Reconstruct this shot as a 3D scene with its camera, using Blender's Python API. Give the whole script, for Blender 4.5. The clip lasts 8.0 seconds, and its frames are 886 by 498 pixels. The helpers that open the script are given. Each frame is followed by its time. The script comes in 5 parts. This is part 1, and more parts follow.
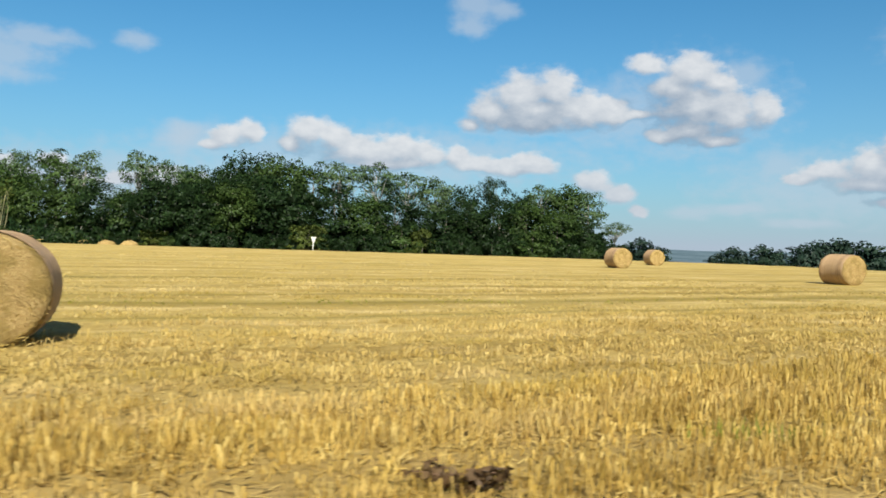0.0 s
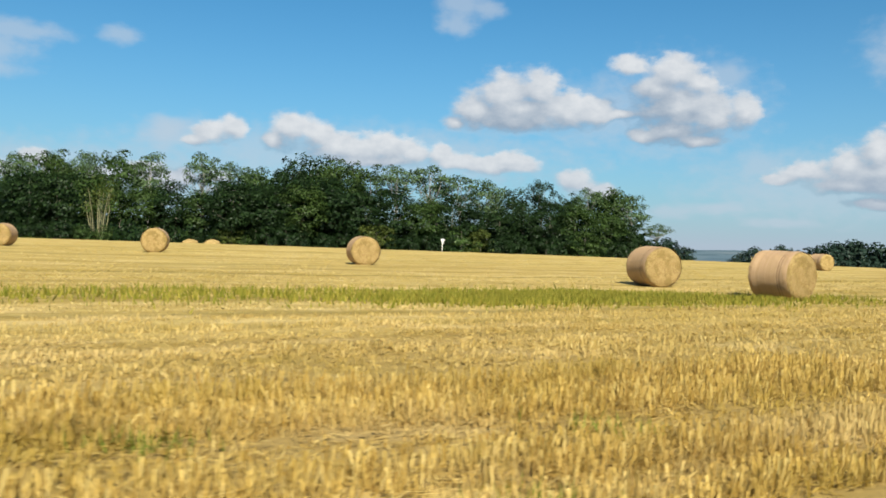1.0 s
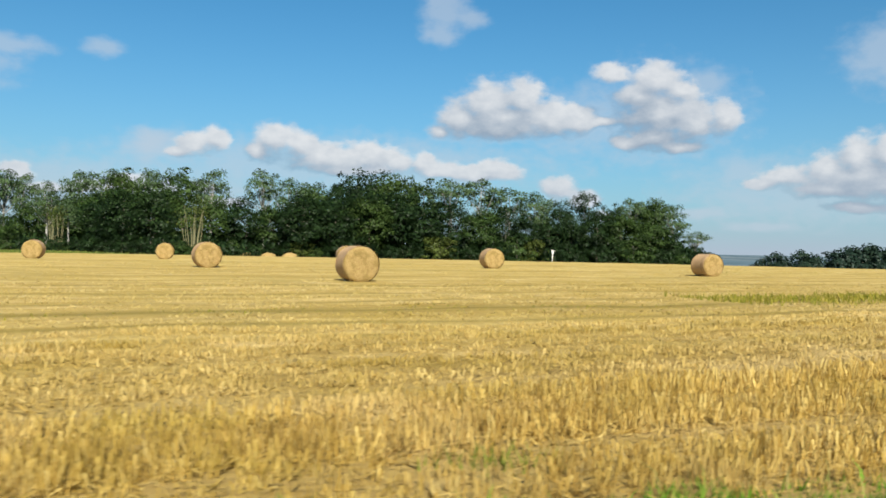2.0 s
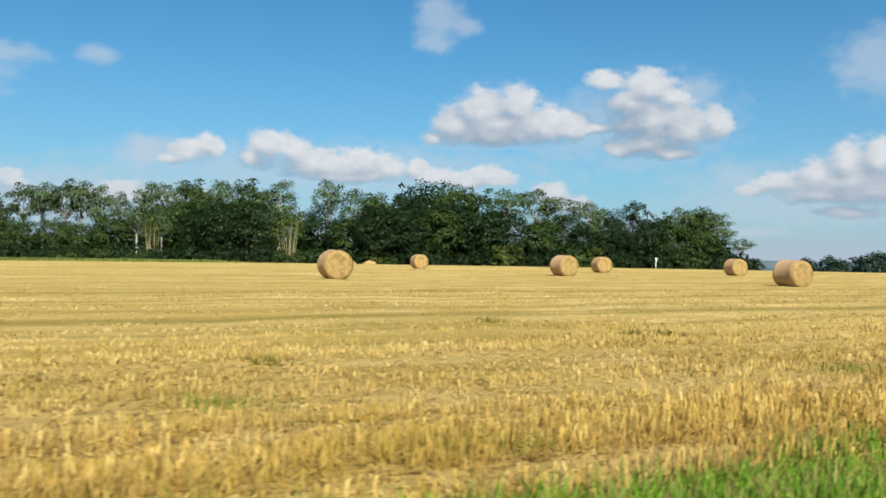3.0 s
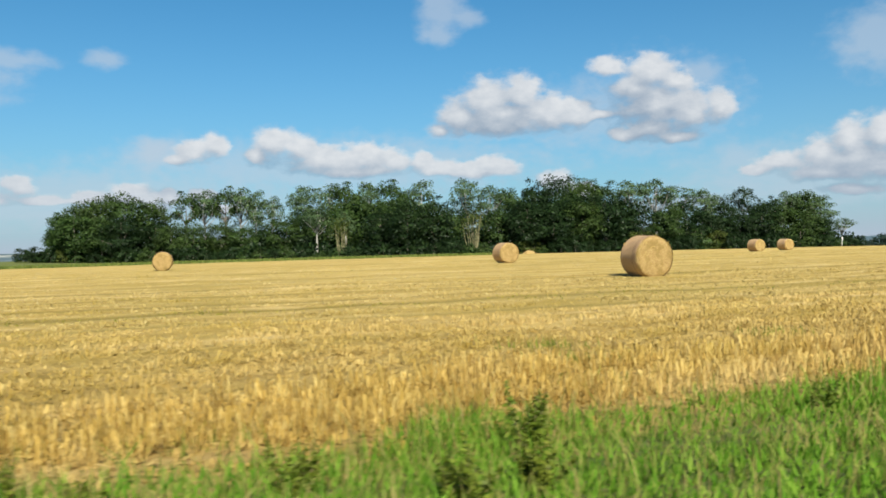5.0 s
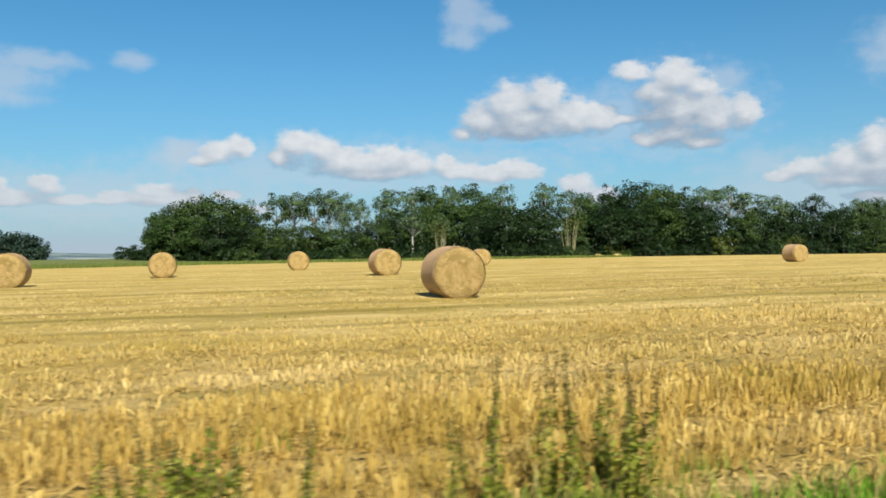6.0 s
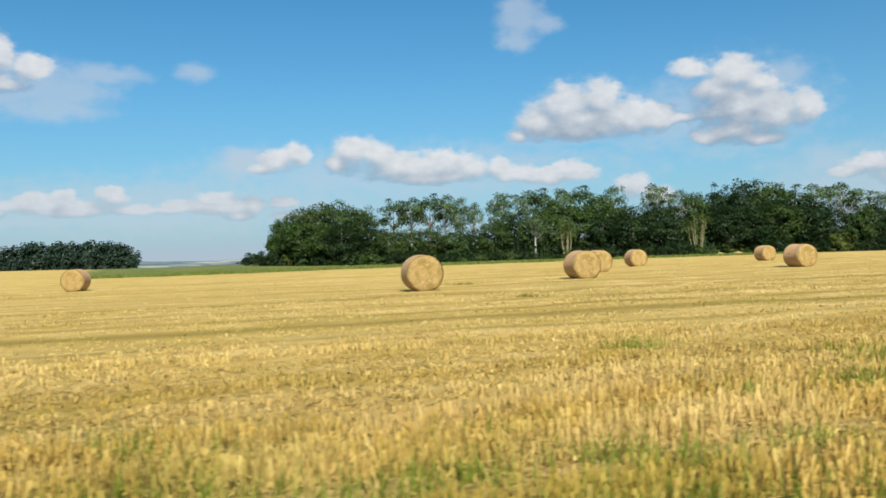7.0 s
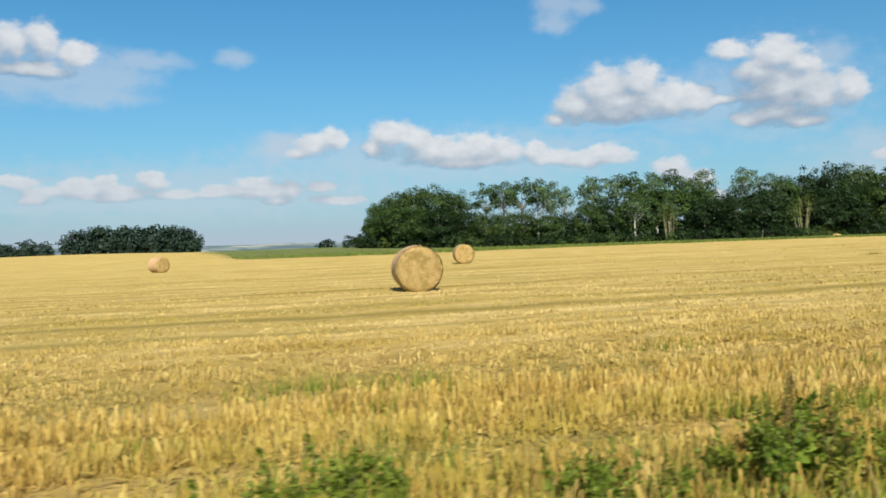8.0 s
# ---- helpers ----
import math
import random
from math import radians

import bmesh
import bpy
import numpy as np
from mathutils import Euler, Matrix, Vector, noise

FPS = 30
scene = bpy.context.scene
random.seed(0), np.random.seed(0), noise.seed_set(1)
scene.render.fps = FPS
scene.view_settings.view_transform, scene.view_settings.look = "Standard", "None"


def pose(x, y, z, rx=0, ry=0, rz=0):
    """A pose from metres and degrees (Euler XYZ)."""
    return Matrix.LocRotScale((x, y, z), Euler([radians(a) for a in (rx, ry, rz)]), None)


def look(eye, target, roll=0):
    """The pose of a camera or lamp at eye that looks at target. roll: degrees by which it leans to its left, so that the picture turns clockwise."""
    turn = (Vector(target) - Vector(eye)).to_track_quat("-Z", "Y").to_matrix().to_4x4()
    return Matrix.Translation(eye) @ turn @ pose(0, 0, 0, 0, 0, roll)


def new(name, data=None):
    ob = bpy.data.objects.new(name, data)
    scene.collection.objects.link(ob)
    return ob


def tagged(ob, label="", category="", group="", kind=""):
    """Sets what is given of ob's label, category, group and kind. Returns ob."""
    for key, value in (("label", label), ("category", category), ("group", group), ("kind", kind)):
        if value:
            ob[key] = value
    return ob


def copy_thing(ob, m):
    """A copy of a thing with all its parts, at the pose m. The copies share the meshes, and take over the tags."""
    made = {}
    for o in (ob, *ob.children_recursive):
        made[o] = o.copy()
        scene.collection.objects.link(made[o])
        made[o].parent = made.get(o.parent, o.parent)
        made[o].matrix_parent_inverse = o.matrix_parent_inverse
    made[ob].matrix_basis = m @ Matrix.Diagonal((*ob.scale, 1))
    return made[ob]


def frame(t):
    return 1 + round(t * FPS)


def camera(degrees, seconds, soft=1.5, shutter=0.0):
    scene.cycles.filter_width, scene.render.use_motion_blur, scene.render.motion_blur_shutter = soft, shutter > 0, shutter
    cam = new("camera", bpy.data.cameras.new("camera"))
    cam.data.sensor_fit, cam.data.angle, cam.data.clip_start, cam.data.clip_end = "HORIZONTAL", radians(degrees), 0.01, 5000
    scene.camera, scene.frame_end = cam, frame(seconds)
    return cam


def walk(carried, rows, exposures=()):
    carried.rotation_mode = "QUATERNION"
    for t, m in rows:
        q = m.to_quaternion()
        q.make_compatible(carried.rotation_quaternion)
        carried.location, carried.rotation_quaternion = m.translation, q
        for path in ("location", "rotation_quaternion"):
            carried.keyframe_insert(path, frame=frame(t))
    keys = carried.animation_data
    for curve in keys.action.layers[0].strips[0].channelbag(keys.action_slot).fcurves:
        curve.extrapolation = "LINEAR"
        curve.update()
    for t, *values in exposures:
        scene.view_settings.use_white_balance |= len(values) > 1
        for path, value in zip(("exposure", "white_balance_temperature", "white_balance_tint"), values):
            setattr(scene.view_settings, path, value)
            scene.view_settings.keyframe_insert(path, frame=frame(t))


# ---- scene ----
# ---------------------------------------------------------------- camera
cam = camera(55.7, 8.0, soft=1.7, shutter=0.034)
METRES, EYE, TILT, LEAN, TURN = 180.0, 1.35, -0.55, -1.595, 0.0
ROWS = [
    (0.0, 0.0, 0.0, 0.0, 0.0, 0.0, -0.0),
    (0.5, -0.0543, -0.0288, 0.0017, -0.23, -0.15, -0.41),
    (1.0, -0.1093, -0.0575, 0.0029, -1.6, -0.19, -0.28),
    (1.5, -0.1649, -0.0844, 0.0045, -2.58, 0.01, 0.39),
    (3.0, -0.3386, -0.1581, 0.0091, -3.97, 0.75, 0.73),
    (3.5, -0.3977, -0.1826, 0.0108, -4.14, 0.49, 2.32),
    (4.0, -0.4571, -0.211, 0.0119, -4.61, 0.35, 2.86),
    (5.5, -0.6364, -0.2737, 0.0174, -4.05, 0.07, 2.77),
    (6.0, -0.6956, -0.2936, 0.0189, -3.36, 0.37, 2.3),
    (6.5, -0.7536, -0.3126, 0.0207, -2.02, 0.84, 3.12),
    (7.0, -0.8108, -0.3304, 0.0224, 0.04, 0.74, 3.23),
    (7.5, -0.8682, -0.3503, 0.024, 1.66, 0.04, 3.72),
    (8.0, -0.926, -0.371, 0.0259, 2.04, -0.23, 3.27),
]
walk(cam, [(t, pose(0, 0, EYE, TILT, LEAN, TURN) @ pose(METRES * x, METRES * y, METRES * z, 90 + pitch, roll, yaw)) for t, x, y, z, yaw, pitch, roll in ROWS])

# ---------------------------------------------------------------- sun, sky, clouds
SUN_AZ, SUN_EL = 171.0, 38.5          # degrees clockwise from +y, degrees above the horizon
SKY_STRENGTH, SUN_STRENGTH = 0.049, 5.0
scene.view_settings.exposure = 0.895

sun = new("sun", bpy.data.lights.new("sun", "SUN"))
sun.data.energy, sun.data.angle, sun.data.color = SUN_STRENGTH, radians(0.53), (0.985, 0.943, 0.83)
sun_way = Vector((math.sin(radians(SUN_AZ)) * math.cos(radians(SUN_EL)), math.cos(radians(SUN_AZ)) * math.cos(radians(SUN_EL)), math.sin(radians(SUN_EL))))
sun.matrix_world = look(sun_way * 200, (0, 0, 0))

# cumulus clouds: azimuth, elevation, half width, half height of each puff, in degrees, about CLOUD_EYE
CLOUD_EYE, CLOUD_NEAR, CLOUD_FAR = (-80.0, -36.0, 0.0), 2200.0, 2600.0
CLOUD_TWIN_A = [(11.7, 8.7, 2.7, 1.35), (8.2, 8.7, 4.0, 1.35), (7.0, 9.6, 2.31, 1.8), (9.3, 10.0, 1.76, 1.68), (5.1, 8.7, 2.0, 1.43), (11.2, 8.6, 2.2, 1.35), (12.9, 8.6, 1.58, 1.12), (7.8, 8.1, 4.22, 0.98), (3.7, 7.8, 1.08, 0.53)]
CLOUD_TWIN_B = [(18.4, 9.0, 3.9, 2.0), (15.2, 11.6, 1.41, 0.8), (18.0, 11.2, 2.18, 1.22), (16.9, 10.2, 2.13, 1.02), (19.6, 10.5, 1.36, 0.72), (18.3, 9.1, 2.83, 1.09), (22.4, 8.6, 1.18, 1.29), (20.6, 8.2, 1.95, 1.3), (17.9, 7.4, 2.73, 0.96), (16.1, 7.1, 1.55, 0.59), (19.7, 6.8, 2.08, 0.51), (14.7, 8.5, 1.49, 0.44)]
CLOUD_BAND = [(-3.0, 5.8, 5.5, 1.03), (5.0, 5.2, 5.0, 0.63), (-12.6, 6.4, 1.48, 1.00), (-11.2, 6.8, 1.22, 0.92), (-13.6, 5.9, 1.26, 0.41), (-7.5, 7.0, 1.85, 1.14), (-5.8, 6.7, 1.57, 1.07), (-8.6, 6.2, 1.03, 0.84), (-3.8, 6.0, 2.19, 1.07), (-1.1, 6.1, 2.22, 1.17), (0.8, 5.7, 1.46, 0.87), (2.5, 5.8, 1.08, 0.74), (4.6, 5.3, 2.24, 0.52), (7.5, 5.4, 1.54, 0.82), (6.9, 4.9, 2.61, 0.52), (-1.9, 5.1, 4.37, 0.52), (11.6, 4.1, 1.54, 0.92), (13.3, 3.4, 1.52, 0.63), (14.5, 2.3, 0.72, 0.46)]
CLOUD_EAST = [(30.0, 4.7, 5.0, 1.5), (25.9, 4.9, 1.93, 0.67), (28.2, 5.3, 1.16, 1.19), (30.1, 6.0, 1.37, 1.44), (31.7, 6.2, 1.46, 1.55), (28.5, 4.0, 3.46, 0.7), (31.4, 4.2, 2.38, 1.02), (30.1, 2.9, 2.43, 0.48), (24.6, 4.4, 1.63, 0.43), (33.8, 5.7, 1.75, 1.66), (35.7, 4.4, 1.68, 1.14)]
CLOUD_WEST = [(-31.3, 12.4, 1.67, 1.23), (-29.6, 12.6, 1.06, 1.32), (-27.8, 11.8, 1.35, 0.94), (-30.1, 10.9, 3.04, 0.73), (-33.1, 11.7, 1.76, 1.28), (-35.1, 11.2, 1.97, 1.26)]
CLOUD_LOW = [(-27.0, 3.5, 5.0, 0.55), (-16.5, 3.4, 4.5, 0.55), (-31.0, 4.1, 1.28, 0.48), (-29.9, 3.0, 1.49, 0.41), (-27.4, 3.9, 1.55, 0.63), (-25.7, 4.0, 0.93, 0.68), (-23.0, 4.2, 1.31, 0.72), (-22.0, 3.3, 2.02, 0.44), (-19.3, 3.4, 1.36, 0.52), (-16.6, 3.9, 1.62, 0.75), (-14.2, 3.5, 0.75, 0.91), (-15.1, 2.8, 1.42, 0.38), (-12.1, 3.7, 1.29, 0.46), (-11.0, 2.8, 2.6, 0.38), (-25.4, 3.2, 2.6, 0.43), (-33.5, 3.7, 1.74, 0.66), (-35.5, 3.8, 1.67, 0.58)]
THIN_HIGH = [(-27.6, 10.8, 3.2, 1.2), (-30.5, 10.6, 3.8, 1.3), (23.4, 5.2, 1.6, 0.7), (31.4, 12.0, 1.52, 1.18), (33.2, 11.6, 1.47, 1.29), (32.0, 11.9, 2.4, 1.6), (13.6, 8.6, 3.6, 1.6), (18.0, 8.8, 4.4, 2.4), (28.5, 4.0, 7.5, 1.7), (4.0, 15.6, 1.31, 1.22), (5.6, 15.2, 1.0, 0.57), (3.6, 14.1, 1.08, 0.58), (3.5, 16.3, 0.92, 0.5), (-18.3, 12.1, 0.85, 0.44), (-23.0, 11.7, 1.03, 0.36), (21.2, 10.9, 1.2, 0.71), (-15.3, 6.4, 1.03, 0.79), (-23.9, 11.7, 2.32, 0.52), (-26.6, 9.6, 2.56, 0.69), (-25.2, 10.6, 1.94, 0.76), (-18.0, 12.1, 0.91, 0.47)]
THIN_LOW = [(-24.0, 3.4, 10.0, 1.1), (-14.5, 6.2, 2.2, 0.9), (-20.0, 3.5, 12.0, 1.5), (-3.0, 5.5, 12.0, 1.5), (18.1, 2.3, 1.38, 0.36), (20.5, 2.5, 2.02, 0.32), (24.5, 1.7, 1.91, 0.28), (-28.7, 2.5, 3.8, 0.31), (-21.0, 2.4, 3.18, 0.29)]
CLOUD_BEHIND = [(70, 14, 9, 4), (95, 9, 8, 3), (130, 18, 10, 5), (160, 10, 8, 3), (-160, 12, 9, 4), (-125, 16, 9, 5), (-95, 9, 10, 3), (-65, 14, 8, 4)]


def link(tree, a, b):
    tree.links.new(a, b)


def math_node(tree, op, a, b=None, c=None, clamp=False):
    n = tree.nodes.new("ShaderNodeMath")
    n.operation, n.use_clamp = op, clamp
    for i, v in enumerate((a, b, c)):
        if v is None:
            continue
        if isinstance(v, (int, float)):
            n.inputs[i].default_value = v
        else:
            link(tree, v, n.inputs[i])
    return n.outputs[0]


def vec_node(tree, op, a, b=None, c=None):
    n = tree.nodes.new("ShaderNodeVectorMath")
    n.operation = op
    for i, v in enumerate((a, b, c)):
        if v is None:
            continue
        if isinstance(v, (tuple, Vector)):
            n.inputs[i].default_value = v
        else:
            link(tree, v, n.inputs[i])
    return n.outputs["Value"] if op in ("LENGTH", "DOT_PRODUCT") else n.outputs["Vector"]


def mix_rgb(tree, fac, a, b, mode="MIX"):
    n = tree.nodes.new("ShaderNodeMix")
    n.data_type, n.blend_type = "RGBA", mode
    for i, v in ((0, fac), (6, a), (7, b)):
        if isinstance(v, (int, float)):
            n.inputs[i].default_value = v
        elif isinstance(v, tuple):
            n.inputs[i].default_value = (*v, 1)
        else:
            link(tree, v, n.inputs[i])
    return n.outputs[2]


def noise_tex(tree, vec, scale, detail=4, rough=0.55, out="Fac"):
    n = tree.nodes.new("ShaderNodeTexNoise")
    n.inputs["Scale"].default_value, n.inputs["Detail"].default_value, n.inputs["Roughness"].default_value = scale, detail, rough
    if vec is not None:
        link(tree, vec, n.inputs["Vector"])
    return n.outputs[out]


def smooth_step(tree, v, a, b):
    n = tree.nodes.new("ShaderNodeMapRange")
    n.interpolation_type = "SMOOTHSTEP"
    link(tree, v, n.inputs[0])
    n.inputs[1].default_value, n.inputs[2].default_value = a, b
    return n.outputs[0]


def cloud_field(puffs):
    """A node group: how deep a direction (azimuth, elevation in degrees) lies inside the nearest puff."""
    g = bpy.data.node_groups.new("cloud_field", "ShaderNodeTree")
    g.interface.new_socket("P", in_out="INPUT", socket_type="NodeSocketVector")
    g.interface.new_socket("F", in_out="OUTPUT", socket_type="NodeSocketFloat")
    i, o = g.nodes.new("NodeGroupInput"), g.nodes.new("NodeGroupOutput")
    best = None
    for az, el, rx, ry in puffs:
        d = vec_node(g, "LENGTH", vec_node(g, "MULTIPLY_ADD", i.outputs[0], (0.93 / rx, 0.88 / ry, 0.0), (-0.93 * az / rx, -0.88 * el / ry, 0.0)))
        if best is None:
            best = d
        else:
            m = g.nodes.new("ShaderNodeMath")
            m.operation = "SMOOTH_MIN"
            link(g, best, m.inputs[0])
            link(g, d, m.inputs[1])
            m.inputs[2].default_value = 0.5
            best = m.outputs[0]
    link(g, math_node(g, "SUBTRACT", 1.0, best), o.inputs[0])
    return g


def az_el(t, way):
    """Azimuth and elevation of a direction, in degrees."""
    sep = t.nodes.new("ShaderNodeSeparateXYZ")
    link(t, way, sep.inputs[0])
    comb = t.nodes.new("ShaderNodeCombineXYZ")
    link(t, math_node(t, "MULTIPLY", math_node(t, "ARCTAN2", sep.outputs[0], sep.outputs[1]), 57.29578), comb.inputs[0])
    el = math_node(t, "MULTIPLY", math_node(t, "ARCSINE", sep.outputs[2]), 57.29578)
    link(t, el, comb.inputs[1])
    return comb.outputs[0], el


def split(t, v):
    sep = t.nodes.new("ShaderNodeSeparateXYZ")
    link(t, v, sep.inputs[0])
    return tuple(sep.outputs)


def cloud_nodes(t, flat, puffs, thin):
    """Cover and colour of cumulus: crisp heaped tops, soft grey undersides, thin veils beside them."""
    big = noise_tex(t, vec_node(t, "MULTIPLY", flat, (0.8, 1.3, 1)), 0.6, 3, 0.5, "Color")
    fine = noise_tex(t, vec_node(t, "MULTIPLY", flat, (0.85, 1.25, 1)), 1.0, 6, 0.55)
    p = vec_node(t, "ADD", flat, vec_node(t, "MULTIPLY_ADD", big, (1.1, 0.6, 0.0), (-0.55, -0.3, 0.0)))

    def field(q, group):
        n = t.nodes.new("ShaderNodeGroup")
        n.node_tree = group
        link(t, q, n.inputs[0])
        return n.outputs[0]

    thick = cloud_field(puffs)
    rough = math_node(t, "MULTIPLY_ADD", fine, 0.9, -0.45)
    body = math_node(t, "ADD", field(p, thick), rough)
    above = math_node(t, "ADD", field(vec_node(t, "ADD", p, (0.4, 0.75, 0)), thick), math_node(t, "MULTIPLY", rough, 0.9))
    slope = math_node(t, "SUBTRACT", body, above)
    # the tops end more abruptly than the lower rims, which thin out
    reach = math_node(t, "MULTIPLY_ADD", smooth_step(t, slope, -0.3, 0.5), -0.26, 0.80)
    cover = smooth_step(t, math_node(t, "DIVIDE", math_node(t, "ADD", body, 0.06), reach), 0.0, 1.0)
    if thin:
        veil = smooth_step(t, math_node(t, "MULTIPLY_ADD", rough, 1.5, field(p, cloud_field(thin))), -0.6, 0.65)
        veil = math_node(t, "MULTIPLY", veil, 0.58)
    # heights above the flat base catch the sun, the base itself lies in shade
    crest = math_node(t, "SUBTRACT", body, field(vec_node(t, "ADD", p, (0.5, 2.0, 0)), thick))
    lumps = noise_tex(t, vec_node(t, "MULTIPLY", flat, (1.0, 1.5, 1)), 0.95, 5, 0.58)
    lit = math_node(t, "ADD", math_node(t, "MULTIPLY", smooth_step(t, slope, -0.4, 0.6), 0.5), math_node(t, "MULTIPLY", smooth_step(t, crest, -0.7, 1.1), 0.5))
    lit = math_node(t, "ADD", lit, math_node(t, "MULTIPLY_ADD", lumps, 0.8, -0.5), clamp=True)
    colour = mix_rgb(t, lit, (3.5, 4.35, 5.45), (8.45, 8.65, 8.85))
    # the air dims those that lie low
    _, up, _ = split(t, flat)
    colour = mix_rgb(t, math_node(t, "MULTIPLY_ADD", smooth_step(t, up, 2.0, 7.0), -0.42, 0.42), colour, (4.6, 5.5, 6.7))
    if thin:
        colour = mix_rgb(t, smooth_step(t, cover, 0.1, 0.6), (5.8, 6.75, 7.8), colour)
        cover = math_node(t, "MAXIMUM", cover, veil)
    return math_node(t, "MULTIPLY", cover, 0.95), colour


def make_world():
    w = bpy.data.worlds.new("sky")
    scene.world = w
    w.use_nodes = True
    t = w.node_tree
    t.nodes.clear()
    sky = t.nodes.new("ShaderNodeTexSky")
    sky.sky_type, sky.sun_disc = "NISHITA", False
    sky.sun_elevation, sky.sun_rotation = radians(SUN_EL), radians(SUN_AZ)
    sky.altitude, sky.air_density, sky.dust_density, sky.ozone_density = 80, 1.0, 0.4, 2.5
    flat, el = az_el(t, t.nodes.new("ShaderNodeTexCoord").outputs["Generated"])
    # thin haze towards the horizon
    haze = math_node(t, "MULTIPLY", math_node(t, "POWER", 2.718, math_node(t, "MULTIPLY", math_node(t, "ABSOLUTE", el), -0.15)), 0.95)
    tint = mix_rgb(t, smooth_step(t, el, 17.0, 32.0), (0.265, 0.95, 1.20), (0.78, 0.80, 0.84))
    air = mix_rgb(t, haze, mix_rgb(t, 1.0, sky.outputs[0], tint, "MULTIPLY"), (4.9, 5.75, 6.9))
    cover, cloud = cloud_nodes(t, flat, CLOUD_BEHIND, [])
    bg = t.nodes.new("ShaderNodeBackground")
    bg.inputs[1].default_value = SKY_STRENGTH
    link(t, mix_rgb(t, cover, air, cloud), bg.inputs[0])
    out = t.nodes.new("ShaderNodeOutputWorld")
    link(t, bg.outputs[0], out.inputs[0])


make_world()


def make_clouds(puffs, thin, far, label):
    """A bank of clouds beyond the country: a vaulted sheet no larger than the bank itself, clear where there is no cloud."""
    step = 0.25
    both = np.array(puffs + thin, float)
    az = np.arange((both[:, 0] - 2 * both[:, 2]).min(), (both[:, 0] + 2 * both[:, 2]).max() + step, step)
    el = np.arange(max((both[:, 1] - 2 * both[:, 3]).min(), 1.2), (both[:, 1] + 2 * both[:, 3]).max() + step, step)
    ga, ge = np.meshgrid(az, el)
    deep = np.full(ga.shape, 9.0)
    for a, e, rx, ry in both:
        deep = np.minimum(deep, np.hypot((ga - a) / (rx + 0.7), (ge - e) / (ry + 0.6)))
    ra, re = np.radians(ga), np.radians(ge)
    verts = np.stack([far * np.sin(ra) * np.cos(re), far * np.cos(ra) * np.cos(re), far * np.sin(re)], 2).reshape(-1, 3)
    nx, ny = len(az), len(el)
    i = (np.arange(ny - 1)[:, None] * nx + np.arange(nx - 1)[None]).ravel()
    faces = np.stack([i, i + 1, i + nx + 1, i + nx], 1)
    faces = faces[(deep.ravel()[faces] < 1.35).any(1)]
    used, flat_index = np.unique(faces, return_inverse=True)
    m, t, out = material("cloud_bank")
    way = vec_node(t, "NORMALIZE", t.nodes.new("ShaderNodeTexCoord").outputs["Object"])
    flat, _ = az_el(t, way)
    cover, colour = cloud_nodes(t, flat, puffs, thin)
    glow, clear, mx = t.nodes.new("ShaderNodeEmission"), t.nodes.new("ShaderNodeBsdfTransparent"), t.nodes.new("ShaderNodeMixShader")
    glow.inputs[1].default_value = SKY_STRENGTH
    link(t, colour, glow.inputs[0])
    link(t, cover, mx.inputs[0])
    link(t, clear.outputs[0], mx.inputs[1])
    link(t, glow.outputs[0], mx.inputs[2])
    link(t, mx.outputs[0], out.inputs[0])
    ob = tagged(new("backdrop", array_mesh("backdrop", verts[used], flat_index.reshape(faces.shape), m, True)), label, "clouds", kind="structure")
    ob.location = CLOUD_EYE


# ---------------------------------------------------------------- materials


def material(name):
    m = bpy.data.materials.new(name)
    m.use_nodes = True
    t = m.node_tree
    t.nodes.clear()
    out = t.nodes.new("ShaderNodeOutputMaterial")
    return m, t, out


def ramp(tree, fac, *stops):
    n = tree.nodes.new("ShaderNodeValToRGB")
    e = n.color_ramp.elements
    while len(e) < len(stops):
        e.new(0.5)
    for el, (p, c) in zip(e, stops):
        el.position, el.color = p, (*c, 1)
    link(tree, fac, n.inputs[0])
    return n.outputs[0]


def finish(t, out, col, rough=0.8, bump=None, depth=0.02, metal=0.0, through_light=0.0, spec=0.3):
    b = t.nodes.new("ShaderNodeBsdfPrincipled")
    if isinstance(col, tuple):
        b.inputs["Base Color"].default_value = (*col, 1)
    else:
        link(t, col, b.inputs["Base Color"])
    b.inputs["Roughness"].default_value, b.inputs["Metallic"].default_value = rough, metal
    b.inputs["Specular IOR Level"].default_value = spec
    if bump is not None:
        n = t.nodes.new("ShaderNodeBump")
        n.inputs["Distance"].default_value = depth
        link(t, bump, n.inputs["Height"])
        link(t, n.outputs[0], b.inputs["Normal"])
    res = b.outputs[0]
    if through_light:
        tr = t.nodes.new("ShaderNodeBsdfTranslucent")
        if isinstance(col, tuple):
            tr.inputs[0].default_value = (*col, 1)
        else:
            link(t, col, tr.inputs[0])
        mx = t.nodes.new("ShaderNodeMixShader")
        mx.inputs[0].default_value = through_light
        link(t, res, mx.inputs[1])
        link(t, tr.outputs[0], mx.inputs[2])
        res = mx.outputs[0]
    link(t, res, out.inputs[0])


def position(t):
    return t.nodes.new("ShaderNodeNewGeometry").outputs["Position"]


def island(t):
    return t.nodes.new("ShaderNodeNewGeometry").outputs["Random Per Island"]


def object_random(t):
    return t.nodes.new("ShaderNodeObjectInfo").outputs["Random"]


